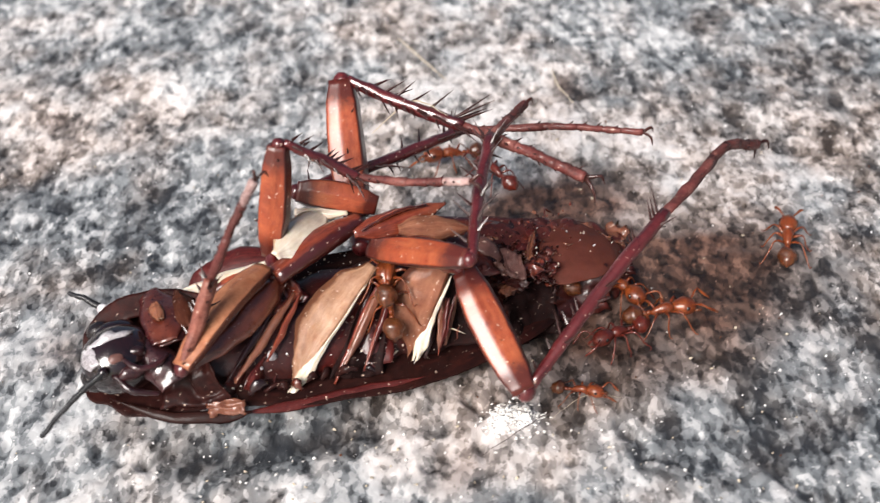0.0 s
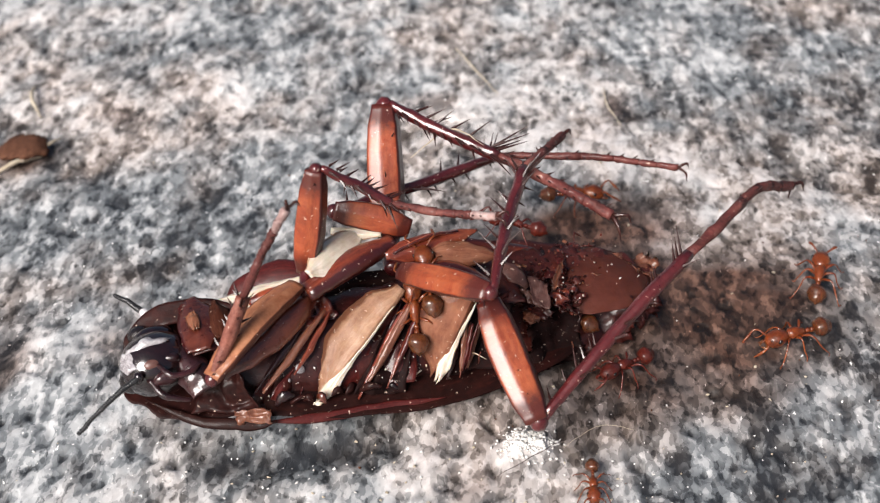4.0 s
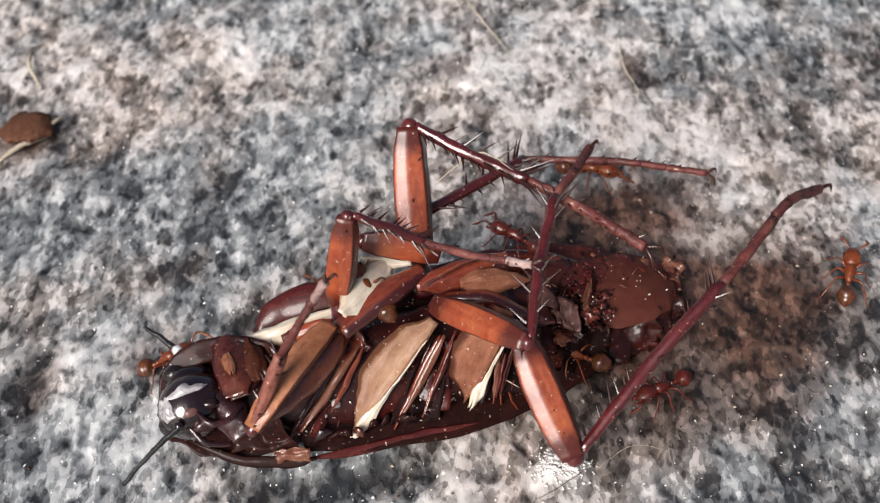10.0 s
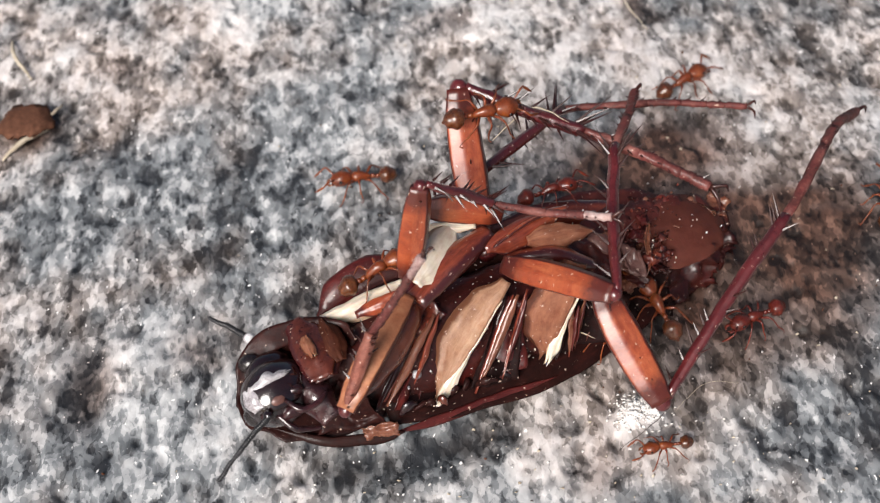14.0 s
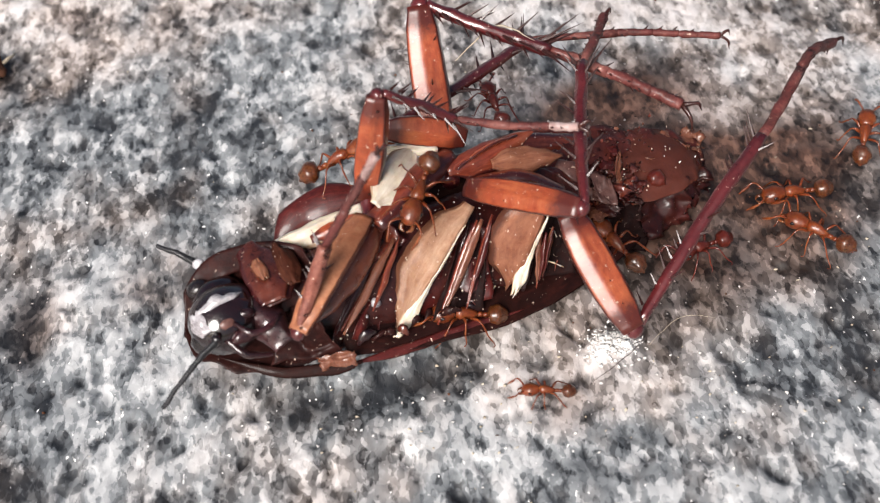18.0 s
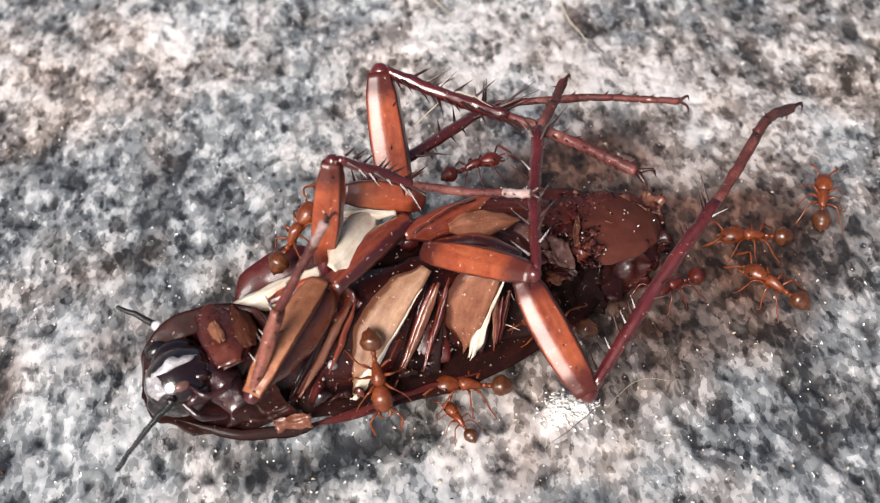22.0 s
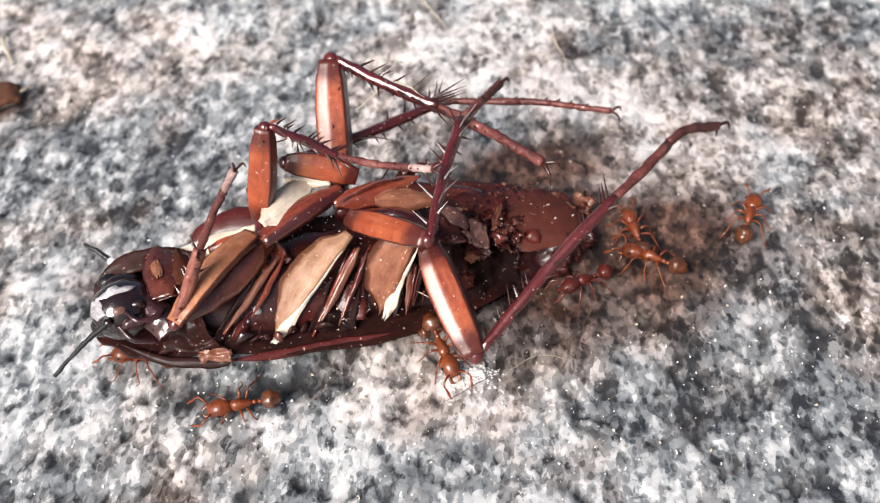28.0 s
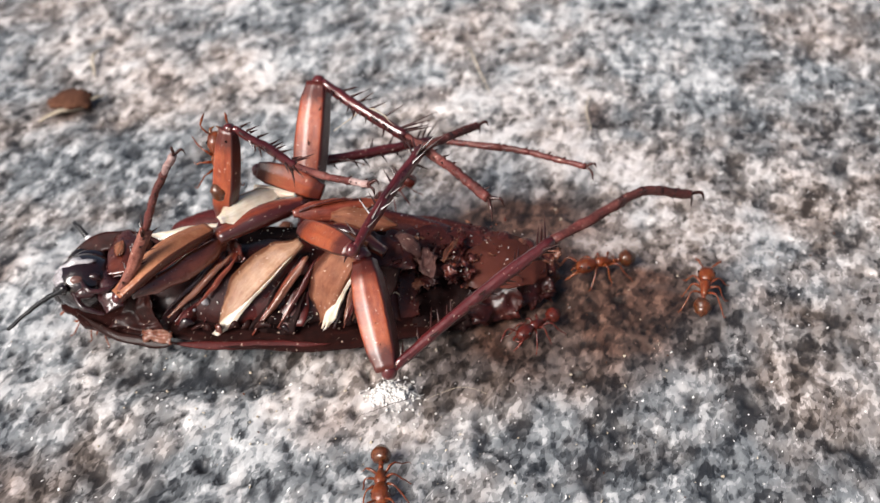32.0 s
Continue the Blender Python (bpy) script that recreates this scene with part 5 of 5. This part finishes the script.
    go("a7", (0, -0.5, 0.85), [
        (0, 0.18, 0.36, 0.71, 0.14, -0.04, 0.69), (4, 0.20, 0.37, 0.81, 0.25, 0.13, 0.71), (6.5, 0.03, 0.17, 0.72, -0.16, -0.09, 0.66),
        (7, -0.06, 0.13, 0.86, -0.11, -0.19, 0.72), (7.5, -0.06, 0.18, 0.90, -0.08, -0.08, 0.78), (8, -0.08, 0.30, 0.88, -0.06, -0.00, 0.74),
        (8.5, -0.19, 0.43, 0.92, -0.12, 0.16, 0.80), (9, -0.18, 0.42, 0.92, -0.12, 0.26, 0.82), (9.5, -0.32, 0.49, 0.92, -0.22, 0.37, 0.84),
        (10, -0.39, 0.45, 0.92, -0.19, 0.21, 0.82), (10.5, -0.28, 0.38, 0.92, -0.21, 0.31, 0.84), (11, -0.10, 0.77, 0.98, -0.17, 0.45, 0.82),
        (11.5, -0.08, 0.89, 0.98, -0.28, 0.83, 0.96), (12, -0.14, 1.08, 1.22, -0.17, 0.94, 1.02), (12.5, -0.18, 1.04, 1.30, -0.15, 0.87, 1.10),
        (13, -0.12, 1.11, 1.38, -0.17, 0.85, 1.14), (13.5, 0.06, 1.09, 1.38, -0.22, 0.90, 1.32), (14, 0.21, 0.98, 1.36, -0.13, 0.89, 1.40),
        (14.5, 0.24, 1.05, 1.36, -0.09, 1.00, 1.42), (16.5, 0.05, 0.56, 1.12, 0.06, 0.66, 1.28), (17, -0.04, 0.45, 0.92, 0.01, 0.66, 1.08),
        (17.5, -0.16, 0.17, 0.90, -0.05, 0.35, 1.00), (18, -0.24, 0.07, 0.92, -0.14, 0.28, 0.98), (18.5, -0.26, 0.08, 0.92, -0.18, 0.29, 0.95),
        (19, -0.29, -0.03, 0.92, -0.14, 0.21, 0.90), (19.5, -0.16, -0.14, 0.78, -0.10, 0.17, 0.88), (20, -0.25, -0.31, 0.68, -0.15, -0.02, 0.84),
        (20.5, -0.32, -0.33, 0.60, -0.14, -0.17, 0.72), (21, -0.34, -0.38, 0.40, -0.19, -0.18, 0.62), (21.5, -0.29, -0.33, 0.42, -0.27, -0.13, 0.60),
        (22, -0.25, -0.35, 0.40, -0.27, -0.16, 0.56), (22.5, -0.24, -0.36, 0.42, -0.25, -0.26, 0.58), (23, -0.26, -0.36, 0.42, -0.26, -0.24, 0.58),
        (23.5, -0.27, -0.34, 0.42, -0.28, -0.21, 0.58), (24, -0.24, -0.34, 0.40, -0.30, -0.16, 0.56), (24.5, -0.06, -0.20, 0.42, -0.25, -0.14, 0.56),
        (25, 0.05, -0.27, 0.36, -0.14, -0.11, 0.54), (25.5, -0.02, -0.41, 0.10, -0.08, -0.23, 0.30), (26, -0.25, -0.79, 0.10, 0.02, -0.65, 0.10),
        (26.5, -0.28, -0.87, 0.10, -0.10, -0.72, 0.10), (28.5, -0.81, -0.58, 0.10, -0.51, -0.57, 0.10), (29, -0.91, -0.58, 0.10, -0.57, -0.60, 0.10),
        (29.5, -1.13, -0.73, 0.10, -0.87, -0.61, 0.10), (30, -1.31, -0.22, 0.10, -1.05, -0.22, 0.10), (31, -1.32, -0.21, 0.12, -1.12, -0.21, 0.12),
        (32, -1.35, -0.06, 0.12, -1.16, -0.06, 0.12),
    ])
    go("a8", (0, -0.5, 0.85), [
        (0, 0.14, 0.21, 0.69, 0.17, -0.08, 0.51), (1, 0.12, 0.20, 0.69, 0.16, -0.07, 0.51), (2, 0.15, 0.24, 0.69, 0.17, 0.01, 0.51),
        (3, 0.14, 0.24, 0.69, 0.16, 0.01, 0.51), (4, 0.13, 0.25, 0.69, 0.17, 0.00, 0.51), (4.5, 0.13, 0.23, 0.69, 0.17, 0.00, 0.51),
        (6.5, 0.38, -0.06, 0.28, 0.19, -0.11, 0.28), (7, 0.31, -0.03, 0.28, 0.51, -0.04, 0.26), (7.5, 0.26, -0.08, 0.28, 0.48, -0.02, 0.28),
        (8, 0.31, -0.07, 0.26, 0.53, -0.01, 0.28), (8.5, 0.38, -0.10, 0.26, 0.56, -0.08, 0.26), (9, 0.42, 0.04, 0.26, 0.57, -0.02, 0.26),
        (9.5, 0.32, 0.09, 0.26, 0.52, 0.05, 0.26), (11, 0.65, 0.13, 0.24, 0.85, 0.11, 0.20), (12.5, 0.91, -0.03, 0.30, 0.89, 0.13, 0.30),
        (13, 0.91, 0.15, 0.32, 0.93, -0.11, 0.28), (13.5, 0.95, 0.14, 0.32, 0.96, -0.07, 0.28), (14, 0.96, 0.30, 0.34, 1.03, 0.08, 0.30),
        (14.5, 1.02, 0.33, 0.36, 1.05, 0.14, 0.32), (17, 0.94, 0.33, 0.30, 0.99, 0.17, 0.30), (20, 0.77, -0.04, 0.30, 0.88, -0.14, 0.30),
        (23, 0.69, 0.14, 0.30, 0.83, 0.10, 0.30), (25, 0.49, 0.12, 0.30, 0.63, 0.08, 0.30), (26, 0.38, 0.06, 0.30, 0.52, 0.05, 0.30),
        (26.5, 0.55, -0.10, 0.28, 0.70, -0.00, 0.28), (28.5, 0.70, -0.41, 0.10, 0.54, -0.15, 0.20), (29, 0.69, -0.47, 0.10, 0.55, -0.16, 0.16),
        (29.5, 0.71, -0.44, 0.10, 0.55, -0.14, 0.12), (30, 0.80, -0.85, 0.10, 0.70, -0.57, 0.10), (30.5, 0.99, -1.15, 0.10, 0.88, -0.87, 0.10),
        (31, 1.01, -1.29, 0.10, 0.88, -0.95, 0.10), (31.5, 1.00, -1.26, 0.10, 0.90, -0.98, 0.10), (32, 0.99, -1.20, 0.10, 0.91, -0.94, 0.10),
    ])
    go("a10", (0, 0.2, 0.98), [
        (0, -0.20, 0.75, 0.10, -0.42, 0.80, 0.10), (4.5, -0.25, 0.78, 0.10, -0.47, 0.83, 0.10), (6.5, -1.52, 0.61, 0.20, -1.86, 0.74, 0.10),
        (7, -1.52, 0.63, 0.20, -1.84, 0.73, 0.10), (7.5, -1.55, 0.59, 0.20, -1.88, 0.70, 0.10), (8, -1.73, 0.41, 0.20, -1.85, 0.31, 0.10),
        (9, -1.71, 0.34, 0.15, -1.80, 0.23, 0.10), (10, -1.55, 0.40, 0.20, -1.75, 0.39, 0.10), (11, -1.61, 0.42, 0.25, -1.76, 0.34, 0.15),
        (12, -1.20, 0.29, 0.50, -1.42, 0.31, 0.40), (12.5, -0.74, 0.33, 0.78, -0.87, 0.25, 0.76), (13, -0.66, 0.36, 0.80, -0.80, 0.27, 0.78),
        (14, -0.59, 0.37, 0.82, -0.76, 0.31, 0.78), (14.5, -0.62, 0.30, 0.82, -0.74, 0.22, 0.80), (16.5, -0.57, 0.53, 0.86, -0.69, 0.50, 0.82),
        (17, -0.55, 0.59, 0.86, -0.67, 0.57, 0.82), (19, -0.58, 0.56, 0.86, -0.71, 0.54, 0.82), (21, -0.59, 0.55, 0.86, -0.67, 0.51, 0.82),
        (23, -0.62, 0.45, 0.86, -0.67, 0.38, 0.80), (26, -0.61, 0.45, 0.90, -0.67, 0.37, 0.82), (28.5, -0.42, 0.55, 1.20, -0.48, 0.52, 1.00),
        (29.5, -0.47, 0.78, 1.36, -0.51, 0.70, 1.20), (30, -0.37, 0.58, 1.44, -0.43, 0.47, 1.36), (31, -0.48, 0.33, 1.28, -0.45, 0.20, 1.06),
        (32, -0.51, 0.42, 1.28, -0.48, 0.30, 1.06),
    ])
    go("a11", (0, 0, 1), [
        (0, -0.45, 0.85, 0.10, -0.70, 0.80, 0.10), (9.5, -0.50, 0.85, 0.10, -0.75, 0.80, 0.10), (10.2, -0.80, 0.95, 0.10, -0.60, 0.80, 0.10),
        (10.6, -1.15, 0.88, 0.10, -0.93, 0.76, 0.10), (11, -1.29, 1.39, 0.10, -1.07, 1.27, 0.10), (11.5, -0.57, 2.20, 0.10, -0.79, 2.24, 0.10),
        (12, -0.07, 1.73, 0.10, -0.30, 1.75, 0.10), (13, -0.05, 1.59, 0.10, -0.25, 1.56, 0.10), (13.5, -0.66, 1.74, 0.10, -0.47, 1.69, 0.10),
        (14, -0.83, 1.72, 0.10, -0.58, 1.72, 0.10), (14.5, -0.82, 1.78, 0.10, -0.62, 1.78, 0.10), (15.2, -0.60, 1.30, 0.10, -0.75, 1.50, 0.10),
        (16, -0.35, 0.90, 0.10, -0.45, 1.15, 0.10), (32, -0.35, 0.88, 0.10, -0.45, 1.10, 0.10),
    ])
    go("a12", (0, 0.3, 0.95), [
        (0, 0.78, 1.44, 0.55, 0.91, 1.23, 0.55), (2, 0.73, 1.15, 0.55, 0.88, 0.99, 0.55), (4, 0.66, 1.09, 0.55, 0.82, 1.03, 0.55),
        (7, 0.61, 1.01, 0.55, 0.77, 0.91, 0.55), (11, 0.45, 1.11, 0.55, 0.63, 0.96, 0.55), (14, 0.54, 1.04, 0.55, 0.36, 1.00, 0.55),
        (17, 0.30, 1.34, 0.50, 0.31, 1.09, 0.50), (19, 0.39, 1.37, 0.50, 0.46, 1.17, 0.50), (21, 0.26, 1.28, 0.50, 0.48, 1.33, 0.50),
        (22, 0.56, 1.28, 0.50, 0.33, 1.21, 0.50), (23, 0.59, 1.24, 0.50, 0.34, 1.18, 0.50), (25, 0.58, 1.19, 0.50, 0.47, 1.28, 0.50),
        (28.5, 0.41, 1.09, 0.50, 0.56, 1.15, 0.50), (31, 0.41, 1.09, 0.50, 0.49, 1.28, 0.50), (32, 0.36, 1.15, 0.50, 0.44, 1.31, 0.50),
    ])
    go("a13", (0, -0.3, 0.95), [
        (0, 1.11, 1.01, 0.34, 0.92, 0.80, 0.34), (4, 1.09, 1.04, 0.34, 0.91, 0.84, 0.34), (9, 1.19, 0.82, 0.36, 0.98, 0.73, 0.36),
        (13, 1.14, 0.76, 0.36, 1.10, 1.00, 0.36), (17, 1.08, 0.71, 0.36, 1.18, 0.62, 0.36), (21, 1.02, 0.95, 0.36, 1.14, 0.83, 0.36),
        (23, 0.96, 0.64, 0.36, 1.11, 0.71, 0.36), (25, 1.11, 0.82, 0.36, 1.24, 0.60, 0.36), (29, 0.99, 0.72, 0.34, 1.14, 0.61, 0.34),
        (32, 0.84, 0.88, 0.34, 1.02, 0.78, 0.34),
    ])
    go("a14", (0, 0, 1), [
        (0, 0.52, 2.25, 0.10, 0.68, 2.27, 0.10), (2, 1.14, 1.99, 0.10, 0.98, 1.82, 0.10), (4, 1.21, 1.97, 0.10, 1.05, 1.97, 0.10),
        (7, 0.89, 1.96, 0.10, 0.73, 1.92, 0.10), (9, 1.13, 2.06, 0.10, 0.98, 2.09, 0.10), (11, 1.28, 2.05, 0.10, 1.08, 2.08, 0.10),
        (12, 1.64, 2.19, 0.10, 1.46, 2.16, 0.10), (12.5, 1.45, 2.14, 0.10, 1.27, 2.05, 0.10), (13, 1.75, 2.22, 0.10, 1.54, 2.21, 0.10),
        (14, 1.77, 2.35, 0.10, 1.53, 2.22, 0.10), (17, 2.49, 3.55, 0.10, 2.25, 3.30, 0.10), (22, 3.88, 5.59, 0.10, 3.57, 5.25, 0.10),
        (32, 3.51, 12.38, 0.10, 3.37, 11.18, 0.10),
    ])
    go("a17", (0, 0, 1), [
        (0, 1.60, 0.58, 0.10, 1.46, 0.78, 0.10), (1.4, 1.52, 0.38, 0.10, 1.48, 0.62, 0.10), (1.8, 1.52, 0.04, 0.10, 1.44, 0.26, 0.10),
        (2, 1.81, -0.31, 0.10, 1.69, -0.11, 0.10), (2.2, 1.93, -0.72, 0.10, 1.89, -0.48, 0.10), (2.6, 1.76, -1.32, 0.10, 1.80, -1.08, 0.10),
        (2.8, 1.73, -1.41, 0.10, 1.87, -1.21, 0.10), (3, 1.65, -1.18, 0.10, 1.87, -1.10, 0.10), (3.2, 1.33, -1.29, 0.10, 1.53, -1.17, 0.10),
        (4.5, 0.62, -2.20, 0.10, 0.74, -2.00, 0.10), (32, 0.90, -3.62, 0.10, 0.90, -3.38, 0.10),
    ])
    go("a16", (0, 0, 1), [
        (0, 1.05, 0.74, 0.20, 1.17, 0.62, 0.20), (9, 0.87, 0.42, 0.20, 1.00, 0.37, 0.20), (14, 0.66, 0.11, 0.20, 0.75, 0.05, 0.20),
        (16.5, 0.11, -0.07, 0.20, 0.26, -0.14, 0.20), (17, -0.02, -0.10, 0.25, 0.11, -0.08, 0.22), (18, -0.07, -0.15, 0.25, 0.08, -0.15, 0.22),
        (19, -0.01, -0.12, 0.25, 0.15, -0.04, 0.22), (20, 0.20, -0.07, 0.25, 0.33, 0.01, 0.22), (20.5, 0.25, -0.05, 0.20, 0.41, -0.05, 0.20),
        (21, 0.17, 0.01, 0.20, 0.29, -0.05, 0.20), (22.5, 0.24, -0.25, 0.14, 0.42, -0.24, 0.12), (23, 0.27, -0.22, 0.12, 0.54, -0.27, 0.12),
        (23.5, 0.07, -0.38, 0.10, 0.31, -0.33, 0.10), (24, -0.43, -0.43, 0.10, -0.19, -0.44, 0.10), (24.5, -0.87, -0.37, 0.10, -0.61, -0.41, 0.10),
        (25, -1.26, -0.26, 0.10, -1.02, -0.40, 0.10), (25.5, -1.25, -0.24, 0.10, -1.06, -0.39, 0.10), (26, -1.25, -0.16, 0.10, -1.06, -0.29, 0.10),
        (28.5, -1.39, -0.23, 0.12, -1.20, -0.25, 0.12), (32, -1.47, -0.08, 0.12, -1.23, -0.13, 0.12),
    ])


# ---- small bits ----
M_STRAW = chitin("straw_fibre", (0.30, 0.24, 0.17), (0.50, 0.43, 0.33), (0.68, 0.62, 0.52), 0.6, 6, coat=0.0)
M_HUSK = chitin("brown_husk", (0.035, 0.014, 0.009), (0.11, 0.048, 0.030), (0.24, 0.11, 0.065), 0.7, 9, coat=0.0)
M_CRUMB = chitin("white_crumb", (0.50, 0.47, 0.44), (0.72, 0.70, 0.68), (0.88, 0.87, 0.86), 0.6, 12, coat=0.1)


def fibre(points, radius, label, mat=None):
    """A thin strand that follows the stone."""
    pts = [(x, y, ground_z(x, y) + h) for x, y, h in points]
    ob = new("fibre")
    ob.location = Vector(pts[0]) * CM
    base = Vector(pts[0])
    part("strand", sweep([Vector(p) - base for p in pts], [radius * 0.6, radius, radius * 0.4], [radius * 0.6, radius, radius * 0.4], (0, 0, 1), 14, 6), mat or M_STRAW, ob)
    return tagged(ob, label, "fibre", "fibres on the stone")


fibre([(-3.30, 2.38, 0.02), (-3.15, 2.50, 0.05), (-2.98, 2.62, 0.03)], 0.020, "pale straw fibre lying against a brown husk")
fibre([(-3.36, 3.66, 0.02), (-3.30, 3.42, 0.06), (-3.16, 3.18, 0.02)], 0.018, "pale straw fibre on the stone")
fibre([(1.44, 3.52, 0.02), (1.46, 3.25, 0.04), (1.55, 2.95, 0.02)], 0.008, "thin pale hair on the stone")
fibre([(0.20, 4.20, 0.02), (0.36, 3.85, 0.05), (0.58, 3.40, 0.02)], 0.008, "thin pale hair on the stone")
fibre([(1.00, -0.34, 0.02), (1.22, -0.20, 0.05), (1.42, -0.22, 0.02)], 0.0016, "thin pale hair on the stone")
fibre([(0.60, -0.56, 0.01), (0.84, -0.44, 0.04), (1.02, -0.28, 0.02)], 0.002, "fine dark hair on the stone", M_SPINE)
fibre([(0.10, 0.95, 1.16), (0.34, 1.02, 1.30), (0.55, 0.92, 1.24)], 0.005, "fine pale hair caught on the shin spines")


def husk():
    x, y = -3.14, 2.68
    ob = new("seed_husk")
    ob.location = Vector((x, y, ground_z(x, y))) * CM
    part("shell", sweep([(-0.22, 0, 0.03), (-0.09, 0.01, 0.07), (0.09, 0, 0.07), (0.20, -0.02, 0.03)], [0.05, 0.17, 0.16, 0.04], [0.02, 0.035, 0.035, 0.02], (0, 1, 0), 18, 18, rough=0.3), M_HUSK, ob)
    part("stalk", sweep([(0.12, 0.03, 0.04), (0.20, 0.10, 0.05), (0.24, 0.18, 0.03)], [0.02, 0.012, 0.008], [0.02, 0.012, 0.008], (0, 0, 1), 6, 6), M_STRAW, ob)
    return tagged(ob, "brown rounded seed husk lying on the stone", "seed husk")


husk()


def scatter(name, label, category, count, place, size, mats, seed):
    """Loose grains too small to pick apart, in one mesh."""
    rnd = random.Random(seed)
    bm = bmesh.new()
    for k in range(count):
        c, r = Vector(place(rnd)), size * rnd.uniform(0.5, 1.5)
        made = bmesh.ops.create_icosphere(bm, subdivisions=1, radius=r, matrix=Matrix.Translation(c) @ Euler((rnd.random() * 6, rnd.random() * 6, 0)).to_matrix().to_4x4() @ Matrix.Diagonal((1, rnd.uniform(0.4, 1), rnd.uniform(0.2, 0.6), 1)))
        for v in made["verts"]:
            v.co += Vector((rnd.uniform(-1, 1), rnd.uniform(-1, 1), rnd.uniform(-1, 1))) * r * 0.3
        m = rnd.randrange(len(mats))
        for f in {f for v in made["verts"] for f in v.link_faces}:
            f.material_index = m
    ob = part(name, bm, mats[0], None, label)
    for m in mats[1:]:
        ob.data.materials.append(m)
    return tagged(ob, label, category, kind="stuff")


def on_stone(cx, cy, rx, ry):
    def place(rnd):
        x, y = rnd.gauss(cx, rx), rnd.gauss(cy, ry)
        return x, y, ground_z(x, y) + 0.005
    return place


def in_belly(rnd):
    s, w = rnd.uniform(0, 1), rnd.uniform(-1, 1)
    return 0.5 + 0.75 * s + 0.05 * w, 0.36 + 0.40 * s + 0.24 * w, 0.40 + 0.13 * w + rnd.uniform(-0.02, 0.05)


def on_plates(rnd):
    s, w = rnd.uniform(0, 1), rnd.uniform(-1, 1)
    return -0.9 + 1.4 * s, -0.1 + 0.35 * s + 0.28 * w, 0.50 + 0.20 * w + rnd.uniform(0.0, 0.08)


scatter("white_crumbs", "crumbly white mineral grains on the stone", "crumbs", 420, on_stone(0.80, -0.32, 0.075, 0.055), 0.010, [M_CRUMB], 3)
scatter("white_flakes", "white crystalline flakes on the stone", "crumbs", 40, on_stone(0.80, -0.32, 0.045, 0.035), 0.022, [M_CRUMB], 9)
scatter("pale_grit", "pale loose grit scattered on the stone", "grit", 160, on_stone(0.6, -0.55, 1.2, 0.35), 0.009, [M_CRUMB, M_STRAW], 4)
scatter("sand_grains", "pale sand grains scattered on the stone", "grit", 200, on_stone(0.8, 1.2, 2.0, 1.6), 0.008, [M_CRUMB, M_STRAW, M_HUSK], 5)
scatter("carcass_crumbs", "brown and orange crumbs inside the eaten abdomen", "crumbs", 150, in_belly, 0.011, [M_BROWN, M_ABDOMEN, M_SKIN, M_SHIELD, M_DARK], 6)
# dust on the wet belly; its white glints are put in as specks too
scatter("belly_dust", "pale dust specks and painted wet glints on the belly plates", "dust", 170, on_plates, 0.005, [M_PALE, M_CRUMB], 7)
scatter("abdomen_dust", "pale dust specks on the eaten abdomen", "dust", 36, lambda rnd: (rnd.uniform(0.4, 1.5), 0.35 + rnd.uniform(0, 0.55), 0.47 + rnd.uniform(-0.04, 0.08)), 0.006, [M_PALE, M_CRUMB], 8)

motions()
